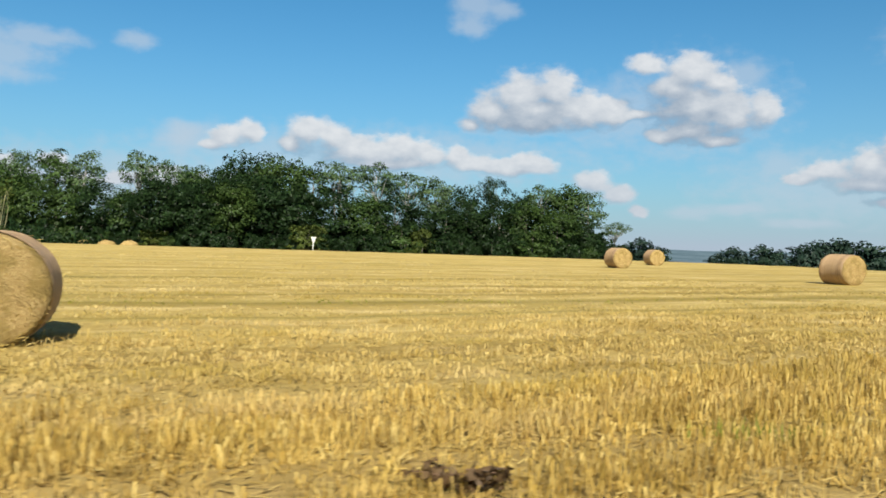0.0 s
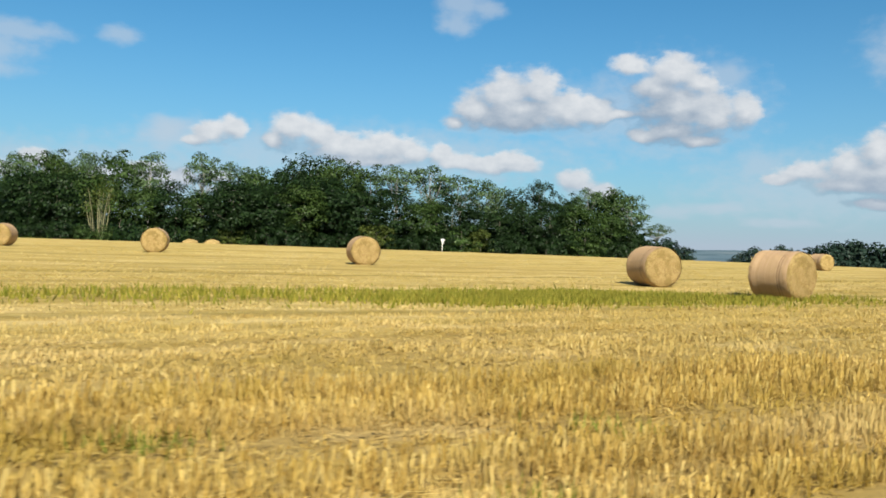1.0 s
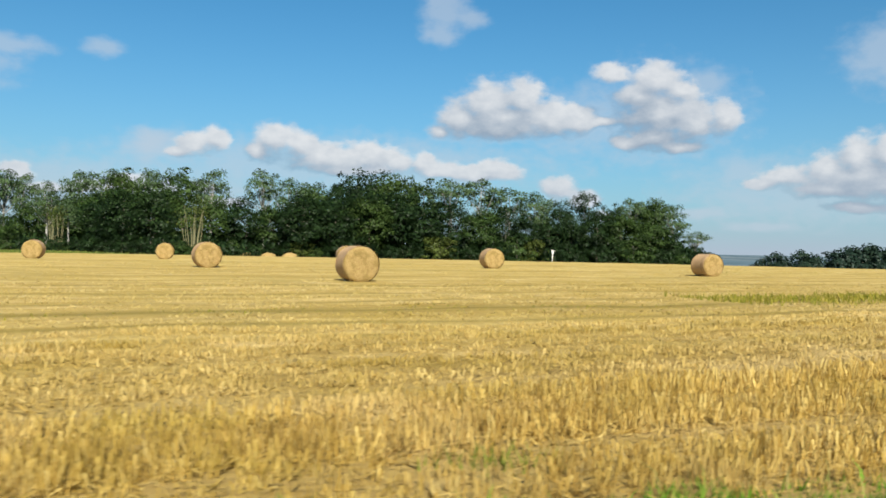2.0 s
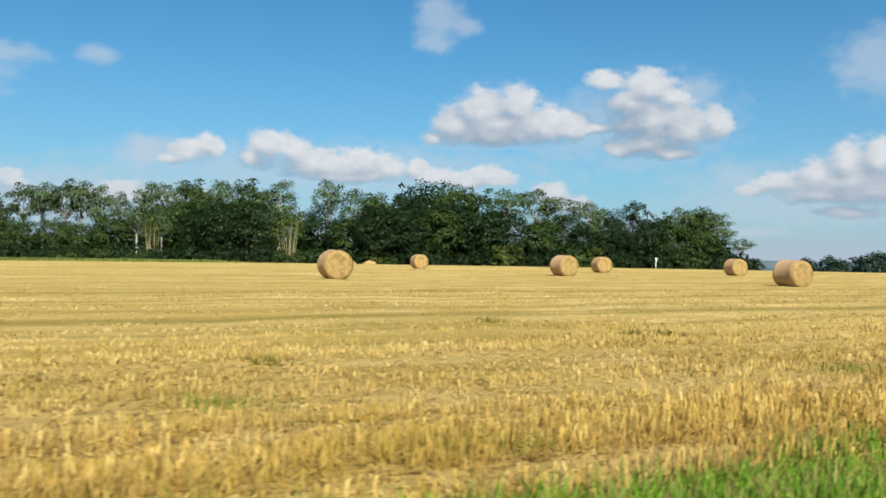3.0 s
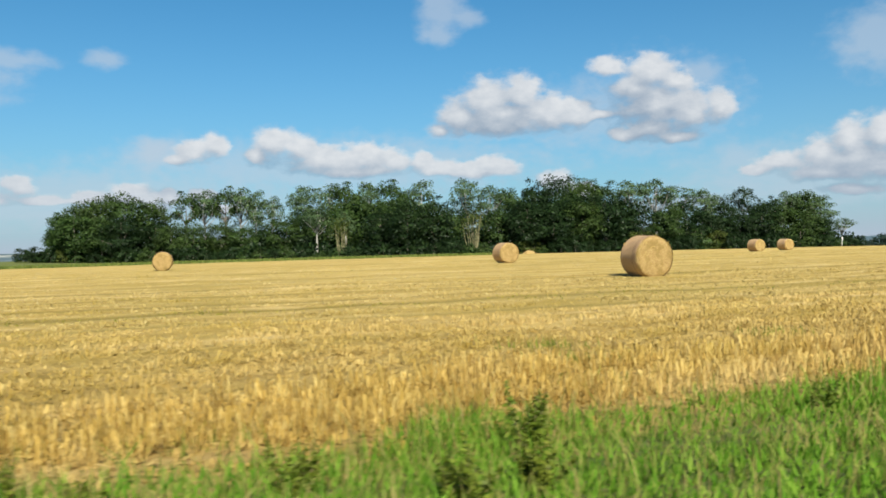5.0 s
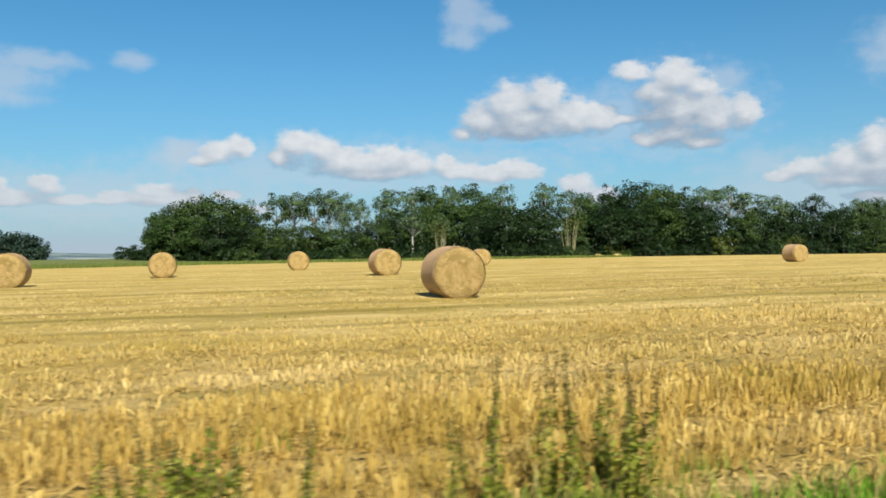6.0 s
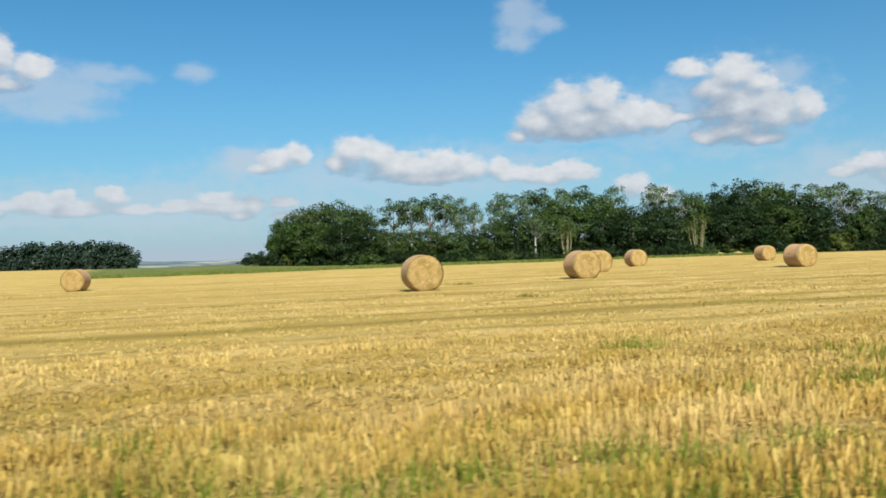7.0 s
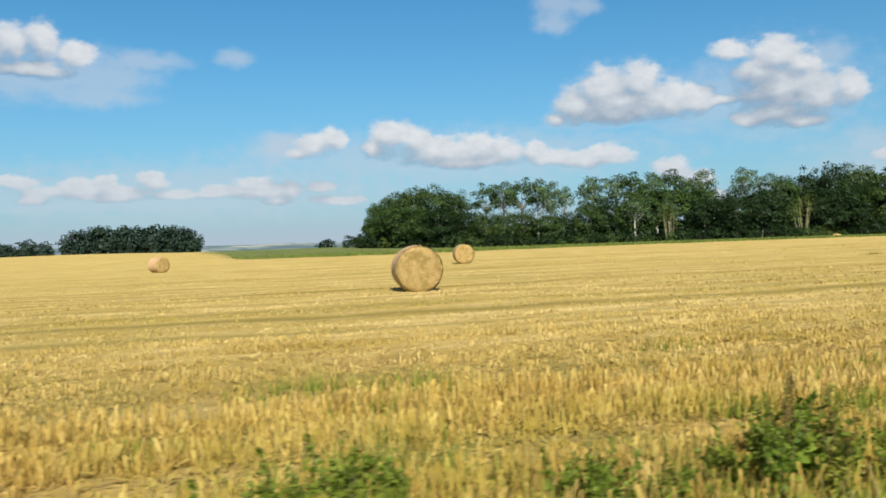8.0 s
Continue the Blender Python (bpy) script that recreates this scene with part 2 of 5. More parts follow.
def wheel_tracks(t, off):
    """Where tractors have driven along the field, broken up along their length, between 0 and 1."""
    track = None
    for centre, width, strength in ((11.4, 0.35, 0.5), (13.2, 0.45, 0.7), (15.8, 0.9, 0.9), (18.0, 0.5, 0.7), (21.0, 0.5, 0.6), (25.0, 0.6, 0.95), (28.5, 0.5, 0.45), (32.0, 0.7, 0.45), (41.0, 1.2, 0.5), (58.0, 2.5, 0.35)):
        d = math_node(t, "ABSOLUTE", math_node(t, "SUBTRACT", off, centre))
        k = math_node(t, "MULTIPLY", math_node(t, "SUBTRACT", 1.0, math_node(t, "DIVIDE", d, width), clamp=True), strength)
        track = k if track is None else math_node(t, "MAXIMUM", track, k)
    lane = t.nodes.new("ShaderNodeCombineXYZ")
    link(t, math_node(t, "MULTIPLY", vec_node(t, "DOT_PRODUCT", position(t), (-0.928, -0.371, 0.0)), 0.045), lane.inputs[0])
    link(t, math_node(t, "MULTIPLY", off, 0.95), lane.inputs[1])
    return math_node(t, "MULTIPLY", track, smooth_step(t, noise_tex(t, lane.outputs[0], 2.2, 5, 0.65), 0.28, 0.5))


def blade_material(name, *colours, patch=None, light=0.2, lanes=None, run=0.55):
    """Blades and stems: each blade has its own tone out of a ramp, and larger patches drift in tone."""
    m, t, out = material(name)
    n = len(colours)
    col = ramp(t, island(t), *[(i / (n - 1), c) for i, c in enumerate(colours)])
    if patch:
        k = smooth_step(t, noise_tex(t, position(t), 0.35, 4, 0.6), 0.5, 0.72)
        col = mix_rgb(t, math_node(t, "MULTIPLY", k, 0.5), col, patch)
    if lanes:
        u = vec_node(t, "DOT_PRODUCT", position(t), (-0.928, -0.371, 0.0))
        v = vec_node(t, "DOT_PRODUCT", position(t), (-0.371, 0.928, 0.0))
        c = t.nodes.new("ShaderNodeCombineXYZ")
        link(t, math_node(t, "MULTIPLY", u, run), c.inputs[0])
        link(t, math_node(t, "MULTIPLY", v, 1.7), c.inputs[1])
        k = smooth_step(t, noise_tex(t, c.outputs[0], 1.0, 5, 0.6), 0.46, 0.66)
        col = mix_rgb(t, math_node(t, "MULTIPLY", k, 0.6), col, lanes)
        blot = smooth_step(t, noise_tex(t, vec_node(t, "MULTIPLY", c.outputs[0], (9.0, 1.9, 0.0)), 1.0, 4, 0.6), 0.52, 0.68)
        col = mix_rgb(t, math_node(t, "MULTIPLY", blot, 0.6), col, tuple(0.62 * v for v in lanes))
        col = swath_tone(t, col, 0.6)
        off = t.nodes.new("ShaderNodeAttribute")
        off.attribute_name = "road_offset"
        col = mix_rgb(t, math_node(t, "MULTIPLY", wheel_tracks(t, off.outputs["Fac"]), 0.7), col, (0.245, 0.186, 0.030))
        west = math_node(t, "SUBTRACT", 1.0, smooth_step(t, vec_node(t, "DOT_PRODUCT", position(t), (1.0, 0.0, 0.0)), -158.0, -128.0))
        near = math_node(t, "SUBTRACT", 1.0, smooth_step(t, off.outputs["Fac"], 4.2, 7.0))
        band = math_node(t, "SUBTRACT", 1.0, smooth_step(t, math_node(t, "ABSOLUTE", math_node(t, "SUBTRACT", off.outputs["Fac"], 16.3)), 0.6, 2.4))
        grassy = math_node(t, "MULTIPLY", math_node(t, "MAXIMUM", near, band), smooth_step(t, noise_tex(t, position(t), 0.8, 4, 0.6), 0.38, 0.6))
        col = mix_rgb(t, math_node(t, "MULTIPLY", math_node(t, "MULTIPLY", grassy, west), 0.6), col, (0.285, 0.245, 0.036))
    finish(t, out, col, 0.7, through_light=light, spec=0.15)
    return m


def leaf_material(name, dark, mid, light, tint, light_through=0.25, gloss=0.18, shade=0.6, spread=0.62):
    """Leaf sprays: each has its own tone, noise paints shaded depth into whole clumps, and every plant leans a little
    to its tint.
    """
    m, t, out = material(name)
    low, high = (tuple(b + (a - b) * spread for a, b in zip(end, mid)) for end in (dark, light))
    col = ramp(t, island(t), (0.0, low), (0.55, mid), (1.0, high))
    col = mix_rgb(t, math_node(t, "MULTIPLY", object_random(t), 0.55), col, tint)
    # darkening between clumps: crown shade put into the leaf colour
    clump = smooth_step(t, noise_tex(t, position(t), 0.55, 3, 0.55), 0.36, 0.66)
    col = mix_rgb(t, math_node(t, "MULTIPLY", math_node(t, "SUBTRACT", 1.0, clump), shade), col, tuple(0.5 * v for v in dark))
    finish(t, out, col, 0.5, through_light=light_through, spec=gloss)
    return m


def bark_material(name, a, b):
    m, t, out = material(name)
    n = noise_tex(t, vec_node(t, "MULTIPLY", position(t), (3.0, 3.0, 0.7)), 2.0, 5, 0.65)
    finish(t, out, ramp(t, n, (0.3, a), (0.7, b)), 0.9, n, 0.05)
    return m


def swath_tone(t, col, amount):
    """Pale trodden straw and olive-gold patches, drawn out along the field's length."""
    u = vec_node(t, "DOT_PRODUCT", position(t), (-0.928, -0.371, 0.0))
    v = vec_node(t, "DOT_PRODUCT", position(t), (-0.371, 0.928, 0.0))
    c = t.nodes.new("ShaderNodeCombineXYZ")
    link(t, math_node(t, "MULTIPLY", u, 0.42), c.inputs[0])
    link(t, math_node(t, "MULTIPLY", v, 1.05), c.inputs[1])
    n = noise_tex(t, c.outputs[0], 1.0, 5, 0.62)
    wide = noise_tex(t, vec_node(t, "MULTIPLY", c.outputs[0], (0.16, 0.3, 0.0)), 1.0, 3, 0.55)
    n = math_node(t, "ADD", n, math_node(t, "MULTIPLY_ADD", wide, 0.5, -0.25))
    col = mix_rgb(t, math_node(t, "MULTIPLY", smooth_step(t, n, 0.50, 0.70), amount), col, (0.565, 0.425, 0.180))
    return mix_rgb(t, math_node(t, "MULTIPLY", math_node(t, "SUBTRACT", 1.0, smooth_step(t, n, 0.30, 0.47)), amount), col, (0.300, 0.212, 0.036))


def stubble_ground():
    """Straw-strewn soil: swaths along the field's length, flattened straw, painted shade between stems, wheel tracks
    with green regrowth.
    """
    m, t, out = material("stubble_ground")
    off = t.nodes.new("ShaderNodeAttribute")
    off.attribute_name = "road_offset"
    pos = position(t)
    along = vec_node(t, "DOT_PRODUCT", pos, (-0.928, -0.371, 0.0))
    lane = t.nodes.new("ShaderNodeCombineXYZ")
    link(t, math_node(t, "MULTIPLY", along, 0.045), lane.inputs[0])
    link(t, math_node(t, "MULTIPLY", off.outputs["Fac"], 0.95), lane.inputs[1])
    swath = noise_tex(t, lane.outputs[0], 1.0, 5, 0.62)
    furrow = t.nodes.new("ShaderNodeCombineXYZ")
    link(t, math_node(t, "MULTIPLY", along, 5.0), furrow.inputs[0])
    link(t, math_node(t, "MULTIPLY", off.outputs["Fac"], 13.0), furrow.inputs[1])
    grain = noise_tex(t, furrow.outputs[0], 1.0, 6, 0.68)
    patch = noise_tex(t, pos, 0.16, 4, 0.55)
    col = ramp(t, swath, (0.33, (0.290, 0.195, 0.040)), (0.5, (0.418, 0.298, 0.080)), (0.66, (0.508, 0.384, 0.128)))
    straw = noise_tex(t, vec_node(t, "MULTIPLY", pos, (38.0, 90.0, 40.0)), 1.0, 3, 0.6)
    col = mix_rgb(t, math_node(t, "MULTIPLY", smooth_step(t, straw, 0.5, 0.7), 0.6), col, (0.469, 0.380, 0.129))
    # dark grain: soil gaps with the straw's small shadows painted in, weaker far off
    col = mix_rgb(t, math_node(t, "MULTIPLY", smooth_step(t, grain, 0.40, 0.62), math_node(t, "MULTIPLY_ADD", smooth_step(t, off.outputs["Fac"], 12.0, 60.0), -0.35, 0.50)), col, (0.205, 0.130, 0.030))
    col = mix_rgb(t, math_node(t, "MULTIPLY", smooth_step(t, patch, 0.5, 0.75), 0.5), col, (0.234, 0.184, 0.040))
    col = swath_tone(t, col, 0.55)
    # near strip: soil darkened to paint the shade among dense stems
    bare = math_node(t, "SUBTRACT", 1.0, smooth_step(t, off.outputs["Fac"], 4.5, 11.0))
    col = mix_rgb(t, math_node(t, "MULTIPLY", bare, 0.5), col, (0.225, 0.146, 0.046))
    # green regrowth in the wheel tracks
    col = mix_rgb(t, math_node(t, "MULTIPLY", wheel_tracks(t, off.outputs["Fac"]), 0.9), col, (0.165, 0.122, 0.014))
    # weedy green patches towards the verge
    weedy = math_node(t, "MULTIPLY", smooth_step(t, noise_tex(t, pos, 0.45, 4, 0.6), 0.48, 0.66), math_node(t, "SUBTRACT", 1.0, smooth_step(t, off.outputs["Fac"], 5.0, 11.0)))
    west = math_node(t, "SUBTRACT", 1.0, smooth_step(t, vec_node(t, "DOT_PRODUCT", pos, (1.0, 0.0, 0.0)), -135.0, -105.0))
    col = mix_rgb(t, math_node(t, "MULTIPLY", math_node(t, "MULTIPLY", weedy, west), 0.7), col, (0.131, 0.139, 0.026))
    edge = t.nodes.new("ShaderNodeAttribute")
    edge.attribute_name = "verge_depth"
    ragged = math_node(t, "ADD", edge.outputs["Fac"], math_node(t, "MULTIPLY_ADD", noise_tex(t, pos, 1.6, 5, 0.65), 1.6, -0.8))
    sod = ramp(t, noise_tex(t, pos, 6.0, 5, 0.7), (0.35, (0.039, 0.061, 0.010)), (0.55, (0.087, 0.113, 0.022)), (0.7, (0.191, 0.157, 0.052)))
    col = mix_rgb(t, smooth_step(t, ragged, 0.25, 0.75), col, sod)
    finish(t, out, col, 0.95, grain, 0.05)
    return m


def meadow_ground():
    m, t, out = material("meadow_ground")
    pos = position(t)
    a = noise_tex(t, pos, 0.08, 5, 0.6)
    b = noise_tex(t, pos, 3.0, 5, 0.7)
    col = ramp(t, a, (0.35, (0.085, 0.118, 0.020)), (0.65, (0.150, 0.165, 0.034)))
    col = mix_rgb(t, math_node(t, "MULTIPLY", b, 0.5), col, (0.052, 0.057, 0.016))
    finish(t, out, col, 0.95, b, 0.05)
    return m


def verge_ground():
    m, t, out = material("verge_ground")
    pos = position(t)
    a = noise_tex(t, pos, 0.7, 5, 0.6)
    b = noise_tex(t, pos, 14.0, 5, 0.7)
    col = ramp(t, a, (0.35, (0.104, 0.113, 0.026)), (0.62, (0.209, 0.174, 0.048)), (0.75, (0.313, 0.235, 0.078)))
    col = mix_rgb(t, math_node(t, "MULTIPLY", b, 0.6), col, (0.052, 0.044, 0.017))
    finish(t, out, col, 0.95, b, 0.05)
    return m


def far_country():
    """Distant farmland: pale and green fields, woods and hedges, with blue-grey haze mixed into their colours."""
    m, t, out = material("far_country")
    pos = position(t)
    v = t.nodes.new("ShaderNodeTexVoronoi")
    v.inputs["Scale"].default_value = 0.0035
    link(t, vec_node(t, "MULTIPLY", pos, (0.8, 0.4, 0.8)), v.inputs["Vector"])
    sep = t.nodes.new("ShaderNodeSeparateColor")
    link(t, v.outputs["Color"], sep.inputs[0])
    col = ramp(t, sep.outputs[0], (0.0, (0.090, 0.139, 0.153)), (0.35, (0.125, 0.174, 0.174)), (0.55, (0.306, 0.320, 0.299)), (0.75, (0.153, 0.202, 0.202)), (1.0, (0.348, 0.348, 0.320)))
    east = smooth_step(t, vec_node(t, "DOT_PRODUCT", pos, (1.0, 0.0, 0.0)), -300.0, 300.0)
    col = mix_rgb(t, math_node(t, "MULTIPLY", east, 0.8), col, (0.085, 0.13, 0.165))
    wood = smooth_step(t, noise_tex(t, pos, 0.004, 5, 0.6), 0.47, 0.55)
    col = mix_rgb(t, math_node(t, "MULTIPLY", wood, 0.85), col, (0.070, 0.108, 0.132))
    finish(t, out, col, 1.0, spec=0.0)
    return m


M_STUBBLE = stubble_ground()
M_MEADOW = meadow_ground()
M_VERGE = verge_ground()
M_FAR = far_country()
M_STEM = blade_material("straw_stems", (0.193, 0.113, 0.023), (0.420, 0.276, 0.062), (0.548, 0.385, 0.107), (0.648, 0.496, 0.180), patch=(0.332, 0.258, 0.048), lanes=(0.242, 0.147, 0.030), run=0.2)
M_STEM_MID = blade_material("straw_stems_mid", (0.366, 0.260, 0.073), (0.458, 0.334, 0.109), (0.509, 0.378, 0.133), (0.560, 0.431, 0.169), patch=(0.349, 0.260, 0.062), lanes=(0.247, 0.163, 0.037), run=0.16)
M_STEM_FAR = blade_material("straw_stems_far", (0.346, 0.262, 0.088), (0.415, 0.320, 0.120), (0.484, 0.389, 0.171), patch=(0.346, 0.274, 0.081), lanes=(0.302, 0.228, 0.068), run=0.07)
M_ROUGH = blade_material("rough_field_grass", (0.065, 0.095, 0.016), (0.110, 0.145, 0.028), (0.175, 0.190, 0.045))
M_FIELD_WEED = blade_material("field_weeds", (0.090, 0.082, 0.014), (0.145, 0.126, 0.022), (0.205, 0.170, 0.035))
M_REGROWTH = blade_material("green_regrowth", (0.108, 0.121, 0.011), (0.191, 0.178, 0.022), (0.294, 0.241, 0.038))
M_TUFT = blade_material("green_tufts", (0.09, 0.125, 0.014), (0.15, 0.19, 0.024), (0.23, 0.25, 0.045), light=0.3)
M_GRASS = blade_material("verge_grass", (0.055, 0.135, 0.009), (0.105, 0.240, 0.016), (0.165, 0.315, 0.026), (0.262, 0.320, 0.058), patch=(0.150, 0.172, 0.032), light=0.35)
M_DRY_GRASS = blade_material("dry_verge_grass", (0.146, 0.146, 0.037), (0.244, 0.219, 0.061), (0.353, 0.292, 0.104), light=0.35)
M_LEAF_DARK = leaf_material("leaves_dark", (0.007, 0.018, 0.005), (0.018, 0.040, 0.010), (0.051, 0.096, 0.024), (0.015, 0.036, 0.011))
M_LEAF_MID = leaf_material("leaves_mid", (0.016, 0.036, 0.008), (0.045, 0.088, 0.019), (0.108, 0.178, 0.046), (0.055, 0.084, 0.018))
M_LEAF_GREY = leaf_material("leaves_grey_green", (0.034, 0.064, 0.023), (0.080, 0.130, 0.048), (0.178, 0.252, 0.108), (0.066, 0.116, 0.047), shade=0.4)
M_LEAF_YELLOW = leaf_material("leaves_yellow_green", (0.038, 0.053, 0.010), (0.085, 0.115, 0.020), (0.145, 0.172, 0.042), (0.076, 0.098, 0.020))
M_LEAF_FAR = leaf_material("leaves_far", (0.012, 0.028, 0.019), (0.022, 0.043, 0.026), (0.034, 0.060, 0.034), (0.019, 0.038, 0.030), shade=0.3)
M_BARK = bark_material("bark", (0.087, 0.074, 0.057), (0.209, 0.183, 0.148))
M_BARK_PALE = bark_material("pale_bark", (0.177, 0.165, 0.142), (0.367, 0.355, 0.319))
M_WEED = leaf_material("weed_leaves", (0.105, 0.142, 0.018), (0.238, 0.282, 0.034), (0.405, 0.415, 0.072), (0.295, 0.262, 0.044), 0.5, shade=0.0, spread=1.0)
M_WEED_LUSH = leaf_material("lush_weed_leaves", (0.085, 0.150, 0.014), (0.180, 0.270, 0.028), (0.310, 0.395, 0.060), (0.235, 0.245, 0.036), 0.5, shade=0.0, spread=1.0)
M_WEED_GREEN = leaf_material("green_weed_leaves", (0.068, 0.122, 0.012), (0.150, 0.228, 0.024), (0.265, 0.335, 0.050), (0.200, 0.215, 0.030), 0.5, shade=0.0, spread=1.0)
M_SEED = leaf_material("seed_heads", (0.085, 0.062, 0.018), (0.165, 0.122, 0.033), (0.250, 0.190, 0.058), (0.130, 0.086, 0.026), 0.35, shade=0.0, spread=1.0)
M_STALK = bark_material("weed_stalk", (0.087, 0.087, 0.026), (0.209, 0.183, 0.070))


def bale_straw():
    """Packed straw wound in a spiral: rings on the ends, strands round the drum."""
    m, t, out = material("bale_straw")
    pos = t.nodes.new("ShaderNodeTexCoord").outputs["Object"]
    flat = vec_node(t, "MULTIPLY", pos, (0.8, 0.0, 0.8))
    r = vec_node(t, "LENGTH", flat)
    sep = t.nodes.new("ShaderNodeSeparateXYZ")
    link(t, pos, sep.inputs[0])
    turn = math_node(t, "ARCTAN2", sep.outputs[0], sep.outputs[2])
    polar = t.nodes.new("ShaderNodeCombineXYZ")
    link(t, math_node(t, "MULTIPLY", turn, 2.2), polar.inputs[0])
    link(t, math_node(t, "MULTIPLY_ADD", noise_tex(t, pos, 3.0, 4, 0.65), 15.0, math_node(t, "MULTIPLY", r, 24.0)), polar.inputs[1])
    link(t, math_node(t, "MULTIPLY", sep.outputs[1], 3.0), polar.inputs[2])
    rings = noise_tex(t, polar.outputs[0], 1.0, 5, 0.65)
    strand = noise_tex(t, pos, 42.0, 5, 0.75)
    lump = noise_tex(t, pos, 4.0, 4, 0.6)
    col = ramp(t, rings, (0.25, (0.184, 0.113, 0.034)), (0.48, (0.329, 0.222, 0.082)), (0.72, (0.429, 0.308, 0.130)))
    col = mix_rgb(t, smooth_step(t, strand, 0.5, 0.72), col, (0.565, 0.430, 0.180))
    col = mix_rgb(t, math_node(t, "MULTIPLY", smooth_step(t, lump, 0.44, 0.62), 0.75), col, (0.225, 0.158, 0.046))
    col = mix_rgb(t, math_node(t, "MULTIPLY", object_random(t), 0.2), col, (0.321, 0.199, 0.078))
    h = math_node(t, "ADD", rings, math_node(t, "MULTIPLY", strand, 0.6))
    finish(t, out, col, 0.85, h, 0.055, spec=0.2)
    return m


def bale_wrap():
    """Net wrap drawn over the straw: pinkish beige, with fine bands round the drum."""
    m, t, out = material("bale_net_wrap")
    pos = t.nodes.new("ShaderNodeTexCoord").outputs["Object"]
    band = noise_tex(t, vec_node(t, "MULTIPLY", pos, (0.6, 26.0, 0.6)), 1.0, 4, 0.6)
    net = noise_tex(t, vec_node(t, "MULTIPLY", pos, (8.0, 60.0, 8.0)), 1.0, 4, 0.7)
    lump = noise_tex(t, pos, 3.0, 4, 0.6)
    col = ramp(t, band, (0.2, (0.330, 0.198, 0.105)), (0.52, (0.405, 0.258, 0.148)), (0.8, (0.470, 0.318, 0.195)))
    col = mix_rgb(t, math_node(t, "MULTIPLY", smooth_step(t, net, 0.48, 0.7), 0.4), col, (0.337, 0.228, 0.072))
    col = mix_rgb(t, math_node(t, "MULTIPLY", lump, 0.35), col, (0.422, 0.303, 0.122))
    # two seams of twine near one edge of the net
    sep = t.nodes.new("ShaderNodeSeparateXYZ")
    link(t, pos, sep.inputs[0])
    for y in (-0.30, -0.375):
        d = math_node(t, "ABSOLUTE", math_node(t, "ADD", math_node(t, "MULTIPLY_ADD", lump, 0.05, -0.025), math_node(t, "SUBTRACT", sep.outputs[1], y)))
        seam = math_node(t, "SUBTRACT", 1.0, smooth_step(t, d, 0.006, 0.016))
        col = mix_rgb(t, math_node(t, "MULTIPLY", seam, 0.7), col, (0.170, 0.100, 0.060))
    finish(t, out, col, 0.75, math_node(t, "ADD", net, lump), 0.02, spec=0.3)
    return m


def galvanised(name, a, b, rough):
    m, t, out = material(name)
    n = noise_tex(t, position(t), 18.0, 5, 0.65)
    finish(t, out, ramp(t, n, (0.3, a), (0.7, b)), rough, n, 0.002, metal=0.55, spec=0.5)
    return m


M_BALE = bale_straw()
M_WRAP = bale_wrap()
M_ZINC = galvanised("galvanised_steel", (0.34, 0.37, 0.40), (0.52, 0.55, 0.58), 0.45)
M_PLATE = galvanised("grey_sign_back", (0.30, 0.32, 0.34), (0.42, 0.44, 0.46), 0.55)
M_RIM = galvanised("bright_sign_edge", (0.62, 0.64, 0.66), (0.80, 0.82, 0.84), 0.4)
M_WHITE = bark_material("weathered_white_paint", (0.45, 0.45, 0.44), (0.68, 0.68, 0.66))
M_SOIL = bark_material("dark_soil", (0.09, 0.05, 0.03), (0.20, 0.12, 0.07))

# ---------------------------------------------------------------- the lie of the land
G = (-0.0332, -0.6255, 0.6987, 0.0928, 0.6105, -1.4455, 0.2358, -0.7307, -0.5316, 0.588, -0.0074, -0.3108, 0.2347, 0.187, -0.1647)
rng = np.random.default_rng(7)


def ease(v, a, b):
    k = np.clip((v - a) / (b - a), 0, 1)
    return k * k * (3 - 2 * k)


def road_y(x):
    return 0.534353 * x + 0.001139091 * x ** 2 + 1.92934e-6 * x ** 3


def road_slope(x):
    return 0.534353 + 2 * 0.001139091 * x + 3 * 1.92934e-6 * x ** 2


def road_offset(x, y):
    """Metres from the road's line towards the field."""
    xc = np.clip(x, -260.0, 90.0)
    return (y - road_y(xc) - (x - xc) * 0.4) / np.sqrt(1 + road_slope(xc) ** 2)


def wave(x, y):
    """A gentle unevenness of some centimetres."""
    return 0.03 * np.sin(x * 0.61 + 0.7 * np.sin(y * 0.33)) * np.sin(y * 0.47 + 1.3) + 0.02 * np.sin(x * 1.7 + y * 0.9) * np.sin(y * 1.3 - x * 0.4)


